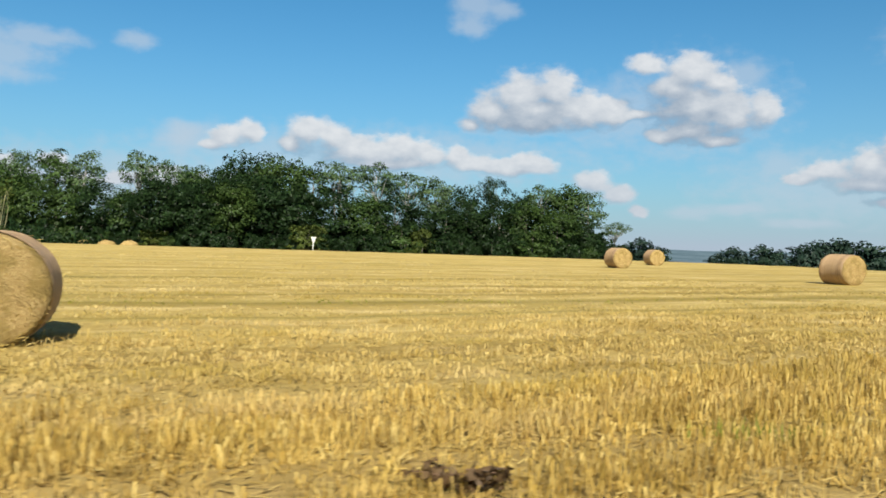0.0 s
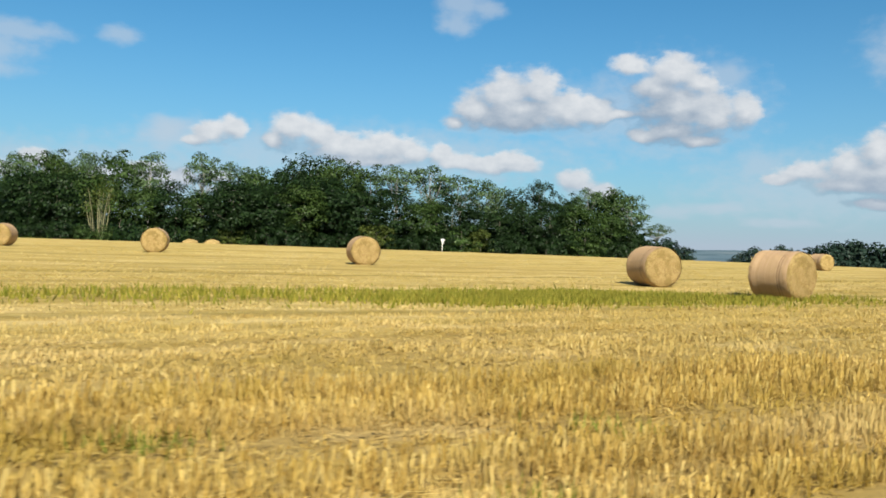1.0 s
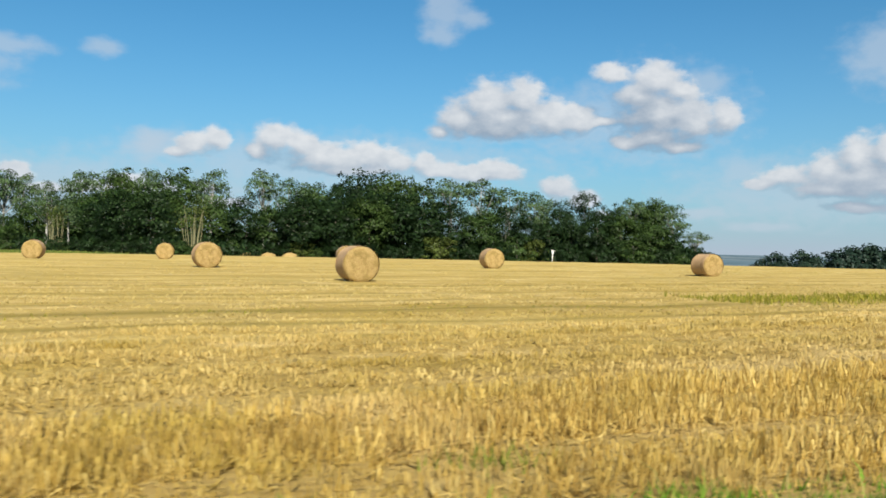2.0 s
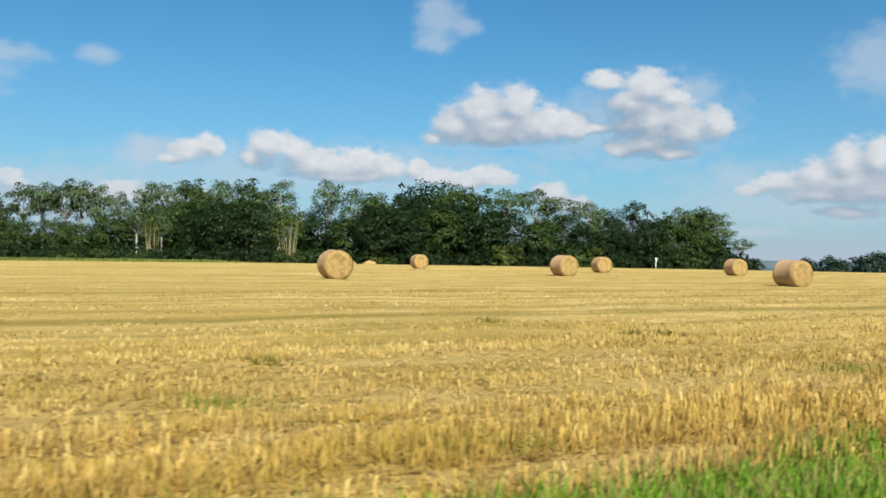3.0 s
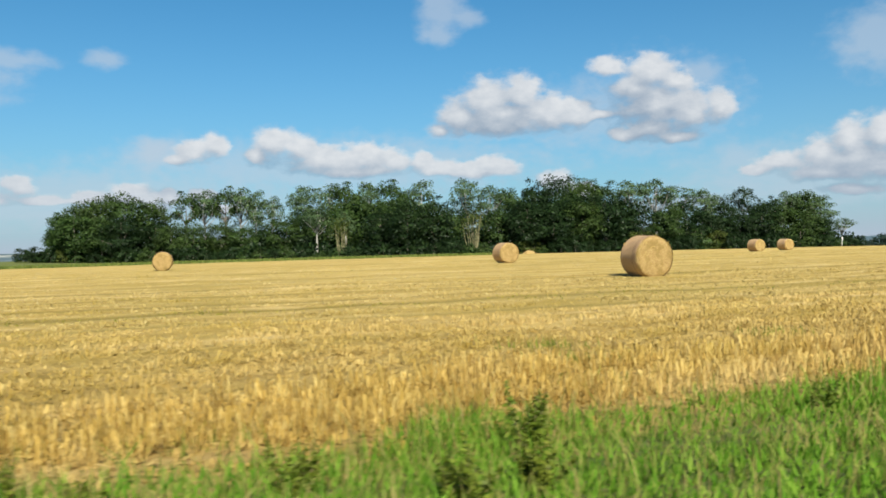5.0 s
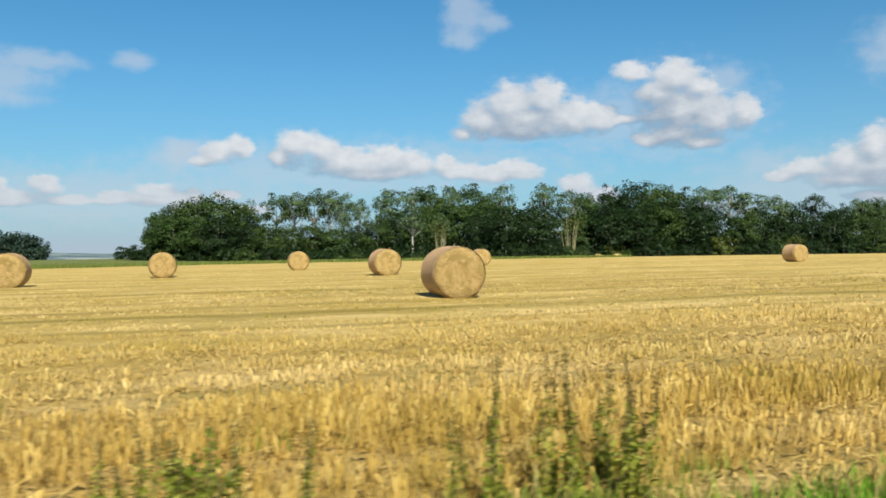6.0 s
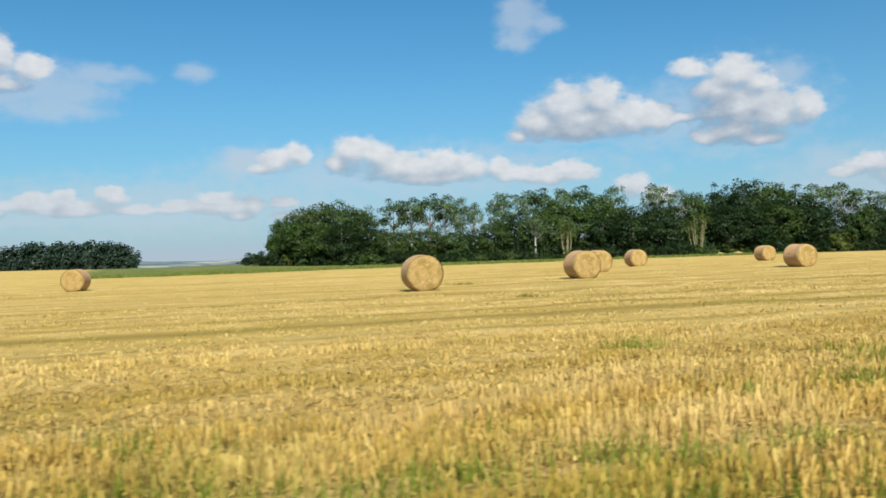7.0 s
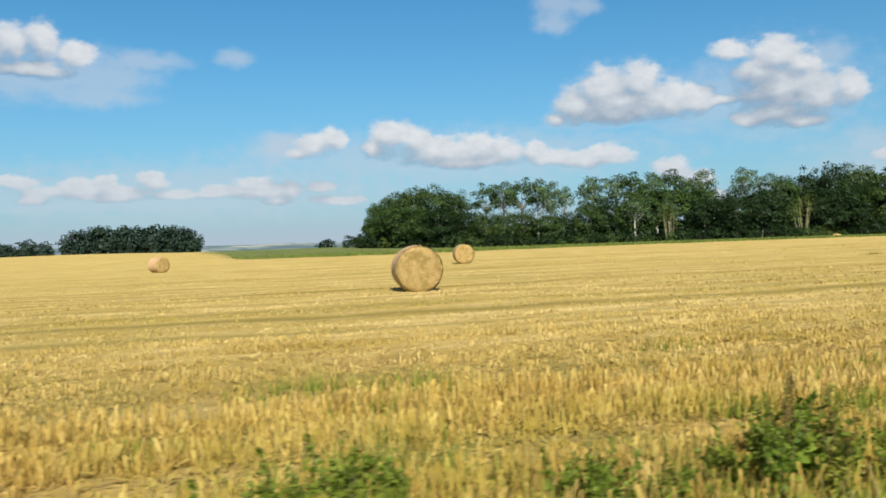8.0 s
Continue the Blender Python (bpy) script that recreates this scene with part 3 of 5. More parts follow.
def ground_z(x, y):
    """Height of the ground: a low swell under the field, falling to a valley on one side, with hills far off."""
    x, y = np.asarray(x, float), np.asarray(y, float)
    xc, yc = np.clip(x, -215, 50), np.clip(y, -75, 205)
    a, b = xc / 100, yc / 100
    near = (G[0] + G[1] * a + G[2] * b + G[3] * a * a + G[4] * a * b + G[5] * b * b + G[6] * a ** 3 + G[7] * a * a * b + G[8] * a * b * b + G[9] * b ** 3
            + G[10] * a ** 4 + G[11] * a ** 3 * b + G[12] * a * a * b * b + G[13] * a * b ** 3 + G[14] * b ** 4)
    east = np.clip(x - 45, 0, 400)
    off = road_offset(x, y)
    near = near - 0.26 * (1 - ease(off, 3.0, 6.2)) * np.exp(-((x + 88) / 14) ** 2)
    near = near - 0.08 * np.exp(-(((x + 94) / 6) ** 2 + ((y + 16) / 5) ** 2))
    near = near - 0.15 * np.exp(-(((x + 75) / 7) ** 2 + ((y + 27) / 5) ** 2))
    near = near - 0.022 * east - 0.04 * np.clip(y - 215, 0, 160) * ease(x, -120, 60) + wave(x, y) * ease(-np.hypot(x + 80, y - 20), -260, -150)
    d = np.hypot(x + 80, y)
    az = np.degrees(np.arctan2(x + 80, y))
    valley = -9 - 33 * ease(d, 420, 1500)
    shelf = 8.5 * np.exp(-(((x + 440) / 190) ** 2 + ((y - 480) / 260) ** 2))
    hills = (36 + 8 * np.sin(az * 0.19 + 0.6) + 4 * np.sin(az * 0.53 + 2) + 2 * np.sin(az * 1.27)) * ease(d, 2300, 4100)
    far = valley + shelf + hills
    k = ease(d, 270, 430)
    return near * (1 - k) + far * k


def gz(x, y):
    return float(ground_z(x, y))


def verge_edge(x):
    """How far the grass verge reaches from the road's line into the field."""
    return np.interp(x, (-240, -200, -165, -134, -115.6, -114.2, -100, -92, -86, -80, -70, -60, -50, -35, -27, -15, 20), (3.3, 3.3, 3.25, 3.3, 3.35, 4.3, 4.8, 5.3, 5.0, 4.2, 4.2, 4.45, 4.2, 3.4, 3.0, 2.2, 1.8))


def array_mesh(name, verts, faces, mat=None, smooth=False):
    """A mesh from arrays of corners and of faces that all have as many sides."""
    me = bpy.data.meshes.new(name)
    n, k = faces.shape
    me.vertices.add(len(verts))
    me.vertices.foreach_set("co", np.ascontiguousarray(verts, dtype=np.float32).ravel())
    me.loops.add(n * k)
    me.loops.foreach_set("vertex_index", np.ascontiguousarray(faces, dtype=np.int32).ravel())
    me.polygons.add(n)
    me.polygons.foreach_set("loop_start", np.arange(0, n * k, k, dtype=np.int32))
    me.update(calc_edges=True)
    if smooth:
        me.polygons.foreach_set("use_smooth", np.ones(n, dtype=bool))
    if mat:
        me.materials.append(mat)
    return me


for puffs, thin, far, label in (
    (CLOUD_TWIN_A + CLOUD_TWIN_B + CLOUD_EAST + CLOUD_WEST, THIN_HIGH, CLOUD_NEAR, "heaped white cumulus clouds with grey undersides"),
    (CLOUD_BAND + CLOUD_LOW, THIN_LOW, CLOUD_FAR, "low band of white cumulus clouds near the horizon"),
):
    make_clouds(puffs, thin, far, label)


def part_mesh(name, me, parent, label=""):
    ob = new(name, me)
    ob.parent = parent
    return tagged(ob, label)


def part(name, bm, mat, parent, label="", smooth=True):
    me = bpy.data.meshes.new(name)
    bm.to_mesh(me)
    bm.free()
    me.materials.append(mat)
    if smooth:
        me.polygons.foreach_set("use_smooth", np.ones(len(me.polygons), dtype=bool))
    return part_mesh(name, me, parent, label)


def thing(name, label, category, group="", kind=""):
    return tagged(new(name), label, category, group, kind)


def tube(bm, points, radii, sides=7):
    """A tapered tube along a line of points, closed at its ends."""
    rings = []
    for i, (p, r) in enumerate(zip(points, radii)):
        p = Vector(p)
        way = Vector(points[min(i + 1, len(points) - 1)]) - Vector(points[max(i - 1, 0)])
        q = way.to_track_quat("Z", "Y")
        rings.append([bm.verts.new(p + q @ Vector((r * math.cos(a), r * math.sin(a), 0))) for a in (2 * math.pi * s / sides for s in range(sides))])
    for a, b in zip(rings, rings[1:]):
        for s in range(sides):
            bm.faces.new((a[s], a[(s + 1) % sides], b[(s + 1) % sides], b[s]))
    bm.faces.new(rings[0][::-1])
    bm.faces.new(rings[-1])


def spread(a, b, inner, step, outer):
    """Grid lines: even steps from a to b, then growing steps out to the far limits."""
    line = list(np.arange(a, b + 0.1, inner))
    s, v = inner, line[-1]
    while v < outer:
        s = min(s * step, 260)
        v += s
        line.append(v)
    s, v = inner, line[0]
    while v > -outer:
        s = min(s * step, 260)
        v -= s
        line.insert(0, v)
    return np.array(line)


def make_ground():
    xs, ys = spread(-205, 45, 1.6, 1.16, 4800), spread(-72, 90, 1.3, 1.16, 4800)
    gx, gy = np.meshgrid(xs, ys)
    verts = np.stack([gx.ravel(), gy.ravel(), ground_z(gx, gy).ravel()], 1)
    nx, ny = len(xs), len(ys)
    i = (np.arange(ny - 1)[:, None] * nx + np.arange(nx - 1)[None]).ravel()
    faces = np.stack([i, i + 1, i + nx + 1, i + nx], 1)
    me = array_mesh("ground", verts, faces, None, True)
    for m in (M_STUBBLE, M_MEADOW, M_VERGE, M_FAR):
        me.materials.append(m)
    c = verts[faces].mean(1)
    x, y = c[:, 0], c[:, 1]
    off = road_offset(x, y)
    slot = np.zeros(len(faces), dtype=np.int32)
    beyond = (y > 108 + 0.256 * x + 50 * ease(x, -100, -70) + 34 * ease(-x, 170, 235)) & (x > -200 - 0.385 * (y - 58))
    slot[beyond] = 1
    slot[off < -1.0] = 2
    d = np.hypot(x + 80, y)
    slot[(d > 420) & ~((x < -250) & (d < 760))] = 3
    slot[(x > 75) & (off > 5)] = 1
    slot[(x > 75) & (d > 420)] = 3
    me.polygons.foreach_set("material_index", slot)
    at = me.attributes.new("road_offset", "FLOAT", "POINT")
    at.data.foreach_set("value", road_offset(verts[:, 0], verts[:, 1]).astype(np.float32))
    depth = me.attributes.new("verge_depth", "FLOAT", "POINT")
    depth.data.foreach_set("value", (verge_edge(verts[:, 0]) - road_offset(verts[:, 0], verts[:, 1])).astype(np.float32))
    tagged(new("ground", me), "harvested straw-gold stubble field with grass verge and distant farmland", "ground", kind="structure")


make_ground()

# ---------------------------------------------------------------- stubble, regrowth and verge grass


def bands(u, v):
    """Swaths of taller and flattened straw along the field, between 0 and 1."""
    s = np.sin(v * 5.2 + 0.9 * np.sin(u * 0.13) + 0.5 * np.sin(u * 0.37)) + 0.8 * np.sin(v * 2.3 + 1.4 + 0.8 * np.sin(u * 0.09)) + 0.5 * np.sin(u * 0.7 + v) * np.sin(u * 0.23 - v * 1.4)
    return np.clip(0.5 + s * 0.52, 0, 1)


def lane_noise(u, v):
    """Unevenness along the field's length, between 0 and 1."""
    s = np.sin(v * 1.9 + 0.5 * np.sin(u * 0.11)) + 0.8 * np.sin(v * 4.7 + 1.0 + 0.6 * np.sin(u * 0.17 + v)) + 0.7 * np.sin(u * 0.53 + v * 0.8) * np.sin(u * 0.21 - v * 1.1 + 2)
    return np.clip(0.5 + s * 0.24, 0, 1)


def along_road(n, off_a, off_b, x_a, x_b):
    x = rng.uniform(x_a, x_b, n)
    off = rng.uniform(off_a, off_b, n)
    sl = road_slope(np.clip(x, -260, 90))
    k = 1 / np.sqrt(1 + sl * sl)
    return x - sl * k * off, road_y(x) + k * off, off, x


def blades(name, x, y, height, width, lean, mat, label, category, bend=False, cut=False):
    """A crowd of upright blades, each a narrow tapered sliver turned and leaning at random."""
    n = len(x)
    z = ground_z(x, y) - 0.012
    turn, tip = rng.uniform(0, 2 * np.pi, n), rng.uniform(0, 2 * np.pi, n)
    dx, dy = np.cos(turn) * width / 2, np.sin(turn) * width / 2
    lx, ly = np.cos(tip) * lean * height, np.sin(tip) * lean * height
    base = np.stack([x, y, z], 1)
    side = np.stack([dx, dy, np.zeros(n)], 1)
    top = base + np.stack([lx, ly, height], 1)
    if bend:
        mid = base + np.stack([lx * 0.25, ly * 0.25, height * 0.6], 1)
        verts = np.stack([base - side, base + side, mid + side * 0.75, mid - side * 0.75, top], 1).reshape(-1, 3)
        i = np.arange(n) * 5
        faces = np.concatenate([np.stack([i, i + 1, i + 2], 1), np.stack([i, i + 2, i + 3], 1), np.stack([i + 3, i + 2, i + 4], 1)])
    else:
        verts = np.stack([base - side, base + side, top], 1)
        if cut:
            # cut straw: every second stem is blunt at its top
            blunt = rng.random(n) < 0.45
            verts[blunt] = np.stack([base, top + side, top - side], 1)[blunt]
        verts = verts.reshape(-1, 3)
        i = np.arange(n) * 3
        faces = np.stack([i, i + 1, i + 2], 1)
    me = array_mesh(name, verts, faces, mat)
    if cut:
        at = me.attributes.new("road_offset", "FLOAT", "POINT")
        at.data.foreach_set("value", np.repeat(road_offset(x, y), 3).astype(np.float32))
    tagged(new(name, me), label, category, kind="stuff")


BALES = [
    (-5.15, 9.65, 20), (-9.7, 12.4, 32), (-12.0, 16.9, 14), (-22.2, 27.5, 15), (-33.8, 34.9, 11), (-43.5, 38.2, 9), (-41.4, 10.6, 17), (-63.2, 9.7, 19), (-64.7, 38.7, 13),
    (-57.9, 46.0, 15), (-49.7, 23.7, 21), (-74.88, -27.0, 20), (-95.8, 7.2, 15), (-94.1, -15.8, 9), (-118.5, 12.3, 13), (-131.6, 3.4, 11), (-125.7, -11.7, 17), (-123.8, -31.9, 13),
]
BALES_WEST = [(-136.9, -9.8, 17), (-139.6, -20.6, 15), (-146.8, -29.3, 13), (-167.4, -10.7, 7), (-168.4, -42.5, 11), (-193.2, 2.9, 52), (11.1, 53.0, 17), (17.5, 69.4, 13), (16.8, 35.2, 21)]


def make_stubble(name, tufts, per_tuft, off_a, off_b, h, w, row_step, loose, mat, label):
    """Drilled rows of cut straw: tufts of stems along each row, thinner where the straw lies flat."""
    x, y, off, u = along_road(int(tufts * 2.6), off_a, off_b, -200, 24)
    d = 0.75 * bands(u, off) + 0.25 * lane_noise(u, off)
    for centre, width, deep in ((11.4, 0.3, 0.5), (13.2, 0.4, 0.6), (15.8, 0.9, 0.8), (18.0, 0.4, 0.5), (21.0, 0.5, 0.4), (25.0, 0.6, 0.7), (32.0, 0.6, 0.4), (41.0, 1.0, 0.5)):
        d = d * (1 - deep * np.exp(-((off - centre + 0.15 * np.sin(u * 0.4)) / width) ** 2))
    bare = 0.8 * np.exp(-((off - 15.8) / 0.8) ** 2) + 0.5 * np.exp(-((off - 25.0) / 0.6) ** 2)
    keep = (rng.random(len(x)) < (0.22 + 0.78 * d ** 1.2) * (1 - 0.9 * np.clip(bare, 0, 1))) & (off > verge_edge(u) - 0.25)
    # flattened straw where the bales were dropped
    for bx, by, _ in BALES + BALES_WEST:
        near = np.hypot(x - bx, y - by - 0.5)
        keep &= (near > 1.7) | (rng.random(len(x)) < 0.3)
    off, u, d = off[keep][:tufts], u[keep][:tufts], d[keep][:tufts]
    off = np.round(off / row_step) * row_step + rng.normal(0, row_step * 0.10, len(off))
    tall = h * (0.35 + 0.85 * d) * rng.uniform(0.75, 1.2, len(u))
    u, off, tall = np.repeat(u, per_tuft), np.repeat(off, per_tuft), np.repeat(tall, per_tuft)
    n = len(u)
    u, off = u + rng.normal(0, 0.045, n), off + rng.normal(0, row_step * 0.13, n)
    sl = road_slope(np.clip(u, -260, 90))
    k = 1 / np.sqrt(1 + sl * sl)
    x, y = u - sl * k * off, road_y(u) + k * off
    flat = rng.random(n) < loose
    lean = np.where(flat, rng.uniform(0.9, 3.0, n), rng.uniform(0, 0.42, n))
    tall = tall * rng.uniform(0.65, 1.2, n) * np.where(flat, 0.45, 1.0)
    blades(name, x, y, tall, w * rng.uniform(0.6, 1.4, n), lean, mat, label, "stubble", cut=True)


make_stubble("stubble", 62000, 11, 3.0, 6.6, 0.18, 0.0125, 0.16, 0.34, M_STEM, "golden cut straw stems standing in rows on soil")
make_stubble("stubble", 56000, 7, 6.6, 13.0, 0.095, 0.022, 0.2, 0.35, M_STEM_MID, "golden cut straw stems standing in dense rows")
make_stubble("stubble", 46000, 5, 13.0, 26.0, 0.055, 0.046, 0.3, 0.35, M_STEM_FAR, "golden cut straw stems in swaths across the field")
make_stubble("stubble", 30000, 3, 26.0, 60.0, 0.032, 0.10, 0.5, 0.4, M_STEM_FAR, "sunlit straw stubble on the far part of the field")


def make_straw_litter():
    """Loose straw lying flat between the rows."""
    x, y, off, u = along_road(300000, 2.9, 10.5, -182, 16)
    k = (rng.random(len(x)) < 0.35 + 0.65 * (1 - lane_noise(u, off))) & (off > verge_edge(u) - 0.2)
    x, y = x[k], y[k]
    n = len(x)
    a, long = rng.uniform(0, 2 * np.pi, n), rng.uniform(0.06, 0.22, n)
    z = ground_z(x, y) + rng.uniform(0.005, 0.06, n)
    way = np.stack([np.cos(a) * long, np.sin(a) * long, rng.normal(0, 0.02, n)], 1)
    side = np.stack([-np.sin(a), np.cos(a), np.zeros(n)], 1) * 0.011
    p = np.stack([x, y, z], 1)
    verts = np.stack([p - side, p + side, p + way], 1).reshape(-1, 3)
    i = np.arange(n) * 3
    tagged(new("straw_litter", array_mesh("straw_litter", verts, np.stack([i, i + 1, i + 2], 1), M_STEM)), "loose pale straw lying flat between the stubble rows", "straw", kind="stuff")


make_straw_litter()


def make_regrowth():
    xs, ys, tall = [], [], []
    for centre, width, n in ((15.8, 1.0, 9000), (25.0, 0.7, 3000), (41.0, 0.9, 4000)):
        x, y, off, u = along_road(n, centre - width, centre + width, -190, 24)
        k = rng.random(n) < np.clip(lane_noise(u * 0.6, off * 0.5 + 3) * 1.6 - 0.6, 0, 1)
        xs.append(x[k]), ys.append(y[k]), tall.append(rng.uniform(0.02, 0.06, k.sum()))
    # a fresh green strip between the bales
    n = 24000
    u, v = np.where(rng.random(n) < 0.72, rng.normal(1.2, 2.6, n), rng.uniform(-16, 11, n)), rng.normal(0, 0.9, n)
    xs.append(-17 + u * 0.9 - v * 0.37), ys.append(8.9 + u * 0.36 + v * 0.93)
    tall.append(rng.uniform(0.08, 0.20, n))
    x, y, tall = np.concatenate(xs), np.concatenate(ys), np.concatenate(tall)
    n = len(x)
    off = road_offset(x, y)
    blades("regrowth", x, y, tall, np.where(off < 9, 0.018, 0.04) * rng.uniform(0.7, 1.3, n), rng.uniform(0, 0.6, n), M_REGROWTH, "yellow-green regrowth between the straw stems", "grass")


def make_green_tufts():
    """Tufts of green grass in the stubble near the verge."""
    xs, ys, tall = [], [], []
    for i in range(420):
        west = i >= 160
        a = rng.uniform(-180, -126) if west else rng.uniform(-185, 5)
        o = verge_edge(a) - 0.2 + rng.exponential(1.1)
        m = int(rng.integers(30, 130))
        sl = road_slope(a)
        k = 1 / math.sqrt(1 + sl * sl)
        xs.append(a - sl * k * o + rng.normal(0, 0.26, m)), ys.append(road_y(a) + k * o + rng.normal(0, 0.13, m))
        tall.append(rng.uniform(0.08, 0.26 if west else 0.18, m))
    x, y, tall = np.concatenate(xs), np.concatenate(ys), np.concatenate(tall)
    blades("green_tufts", x, y, tall, 0.017 * rng.uniform(0.7, 1.3, len(x)), rng.uniform(0, 0.6, len(x)), M_TUFT, "small green grass tufts in the stubble near the road", "grass")


FIELD_WEEDS = [(-145.3, -24.1, 0.35), (-146.5, -23.4, 0.20), (-143.7, -36.0, 0.20), (-112.5, -35.0, 0.22), (-110.1, -33.6, 0.20), (-62.3, -18.9, 0.12), (-59.0, -13.0, 0.16), (-56.7, -14.7, 0.25), (-56.3, -14.6, 0.20)]


def make_field_weeds():
    """Dark clumps of weeds that the mower has left standing here and there in the field."""
    x, y, tall = [], [], []
    for cx, cy, wide in FIELD_WEEDS:
        m = 90
        x.append(cx + rng.normal(0, wide, m)), y.append(cy + rng.normal(0, wide * 0.5, m))
        tall.append(rng.uniform(0.06, 0.20, m) * min(1.0, 0.6 + wide))
    x, y, tall = np.concatenate(x), np.concatenate(y), np.concatenate(tall)
    blades("field_weeds", x, y, tall, 0.03 * rng.uniform(0.7, 1.3, len(x)), rng.uniform(0, 0.6, len(x)), M_FIELD_WEED, "dark olive clumps of weeds standing in the stubble", "weeds")


make_regrowth()
make_green_tufts()
make_field_weeds()


def make_verge_grass():
    def patch(count, tall_by, width, mat, bend, label):
        x, y, off, u = along_road(count, 2.5, 5.9, -178, -23)
        lim = verge_edge(u) + 0.30 * np.sin(u * 1.1) + 0.18 * np.sin(u * 2.9 + 1) + 0.10 * np.sin(u * 6.1)
        lim = np.maximum(lim, verge_edge(u) - 0.05)
        k = rng.random(count) < np.clip((lim - off) / 0.35, 0, 1) * np.clip(0.4 + 0.9 * lane_noise(u * 2.2, off * 2), 0, 1)
        k &= (rng.random(count) < 0.3) | (u < -117) | (u > -107)
        x, y, off, u = x[k], y[k], off[k], u[k]
        n = len(x)
        rank = 1 + 0.3 * np.exp(-((u + 111) / 9) ** 2)
        tall = tall_by * rank * (0.5 + 0.9 * lane_noise(u * 1.7 + 9, off * 1.6)) * rng.uniform(0.5, 1.3, n)
        blades("verge_grass", x, y, tall, width * rng.uniform(0.7, 1.5, n), rng.uniform(0.05, 0.8, n), mat, label, "grass", bend=bend)

    patch(640000, 0.11, 0.018, M_GRASS, False, "bright green roadside grass with dry blades")
    patch(34000, 0.20, 0.010, M_GRASS, True, "taller bending roadside grass among the weeds")
    patch(60000, 0.24, 0.009, M_DRY_GRASS, True, "dry straw-coloured roadside grass")


make_verge_grass()


def make_edge_grass():
    """Rough grass along the far side of the field, in front of the wood."""
    n = 30000
    x = rng.uniform(-230, -85, n)
    y = 108 + 0.256 * x + rng.exponential(14, n)
    k = (y < 190) & (x > -200 - 0.385 * (y - 58)) & (y > 108 + 0.256 * x + 34 * ease(-x, 170, 235))
    x, y = x[k], y[k]
    n = len(x)
    blades("rough_grass", x, y, rng.uniform(0.2, 0.5, n), rng.uniform(0.12, 0.25, n), rng.uniform(0, 0.4, n), M_ROUGH, "strip of rough green grass between field and wood", "grass")


make_edge_grass()

# ---------------------------------------------------------------- straw bales


def bale_profile(length, radius, wobble, seed):
    """The drum's mesh: rounded shoulders, sagging a little, with ring ridges on both ends."""
    r = random.Random(seed)
    ring = [(0.0, 0.0), (0.10, 0.012), (0.20, -0.006), (0.30, 0.014), (0.40, -0.004), (0.50, 0.012), (0.60, -0.002), (0.70, 0.010), (0.80, 0.0), (0.88, -0.012), (0.94, -0.035), (0.98, -0.08)]
    half = [(k * radius, length / 2 + d) for k, d in ring] + [(radius, length / 2 - 0.15), (radius * 1.008, length / 4), (radius * 1.012, 0.0)]
    line = half + [(k, -d) for k, d in reversed(half[:-1])]
    sides = 40
    bm = bmesh.new()
    rows = []
    for k, y in line[1:-1]:
        row = []
        for s in range(sides):
            a = 2 * math.pi * s / sides
            rr = k * (1 + wobble * noise.noise((math.cos(a) * 1.4 + seed, math.sin(a) * 1.4, y * 1.3)))
            yy = y + (0.02 * noise.noise((math.cos(a) * k * 4 + seed, math.sin(a) * k * 4, 3.0)) if abs(y) > length / 2 - 0.1 else 0)
            z = rr * math.cos(a)
            row.append(bm.verts.new((rr * math.sin(a) * 1.015, yy, max(z, -radius * 0.965) + radius * 0.965)))
        rows.append(row)
    for a, b in zip(rows, rows[1:]):
        for s in range(sides):
            bm.faces.new((a[s], b[s], b[(s + 1) % sides], a[(s + 1) % sides]))
    for row, y, flip in ((rows[0], length / 2, False), (rows[-1], -length / 2, True)):
        c = bm.verts.new((0, y, radius * 0.965))
        for s in range(sides):
            f = (c, row[s], row[(s + 1) % sides])
            bm.faces.new(f[::-1] if flip else f)
    bmesh.ops.recalc_face_normals(bm, faces=bm.faces)
    return bm


def wrap_sleeve(length, radius, wobble, seed):
    """The net round the drum, with its doubled edges near both ends."""
    sides, bm, rows = 40, bmesh.new(), []
    h = length / 2 - 0.07
    stations = [(-h, 0.004), (-h + 0.03, 0.014), (-h + 0.20, 0.013), (-h + 0.21, 0.008)] + [(-h + 0.21 + (2 * h - 0.42) * i / 8, 0.009 + (0.004 if i % 2 else 0)) for i in range(1, 8)] + [(h - 0.21, 0.008), (h - 0.20, 0.013), (h - 0.03, 0.014), (h, 0.004)]
    for y, lift in stations:
        row = []
        for s in range(sides):
            a = 2 * math.pi * s / sides
            shrink = 1.0 if abs(y) < h - 0.04 else 0.992
            rr = radius * (1.012 + lift) * shrink * (1 + wobble * noise.noise((math.cos(a) * 1.4 + seed, math.sin(a) * 1.4, y * 1.3)))
            row.append(bm.verts.new((rr * math.sin(a) * 1.015, y, max(rr * math.cos(a), -radius * 0.968) + radius * 0.965)))
        rows.append(row)
    for a, b in zip(rows, rows[1:]):
        for s in range(sides):
            bm.faces.new((a[s], a[(s + 1) % sides], b[(s + 1) % sides], b[s]))
    bmesh.ops.recalc_face_normals(bm, faces=bm.faces)
    return bm


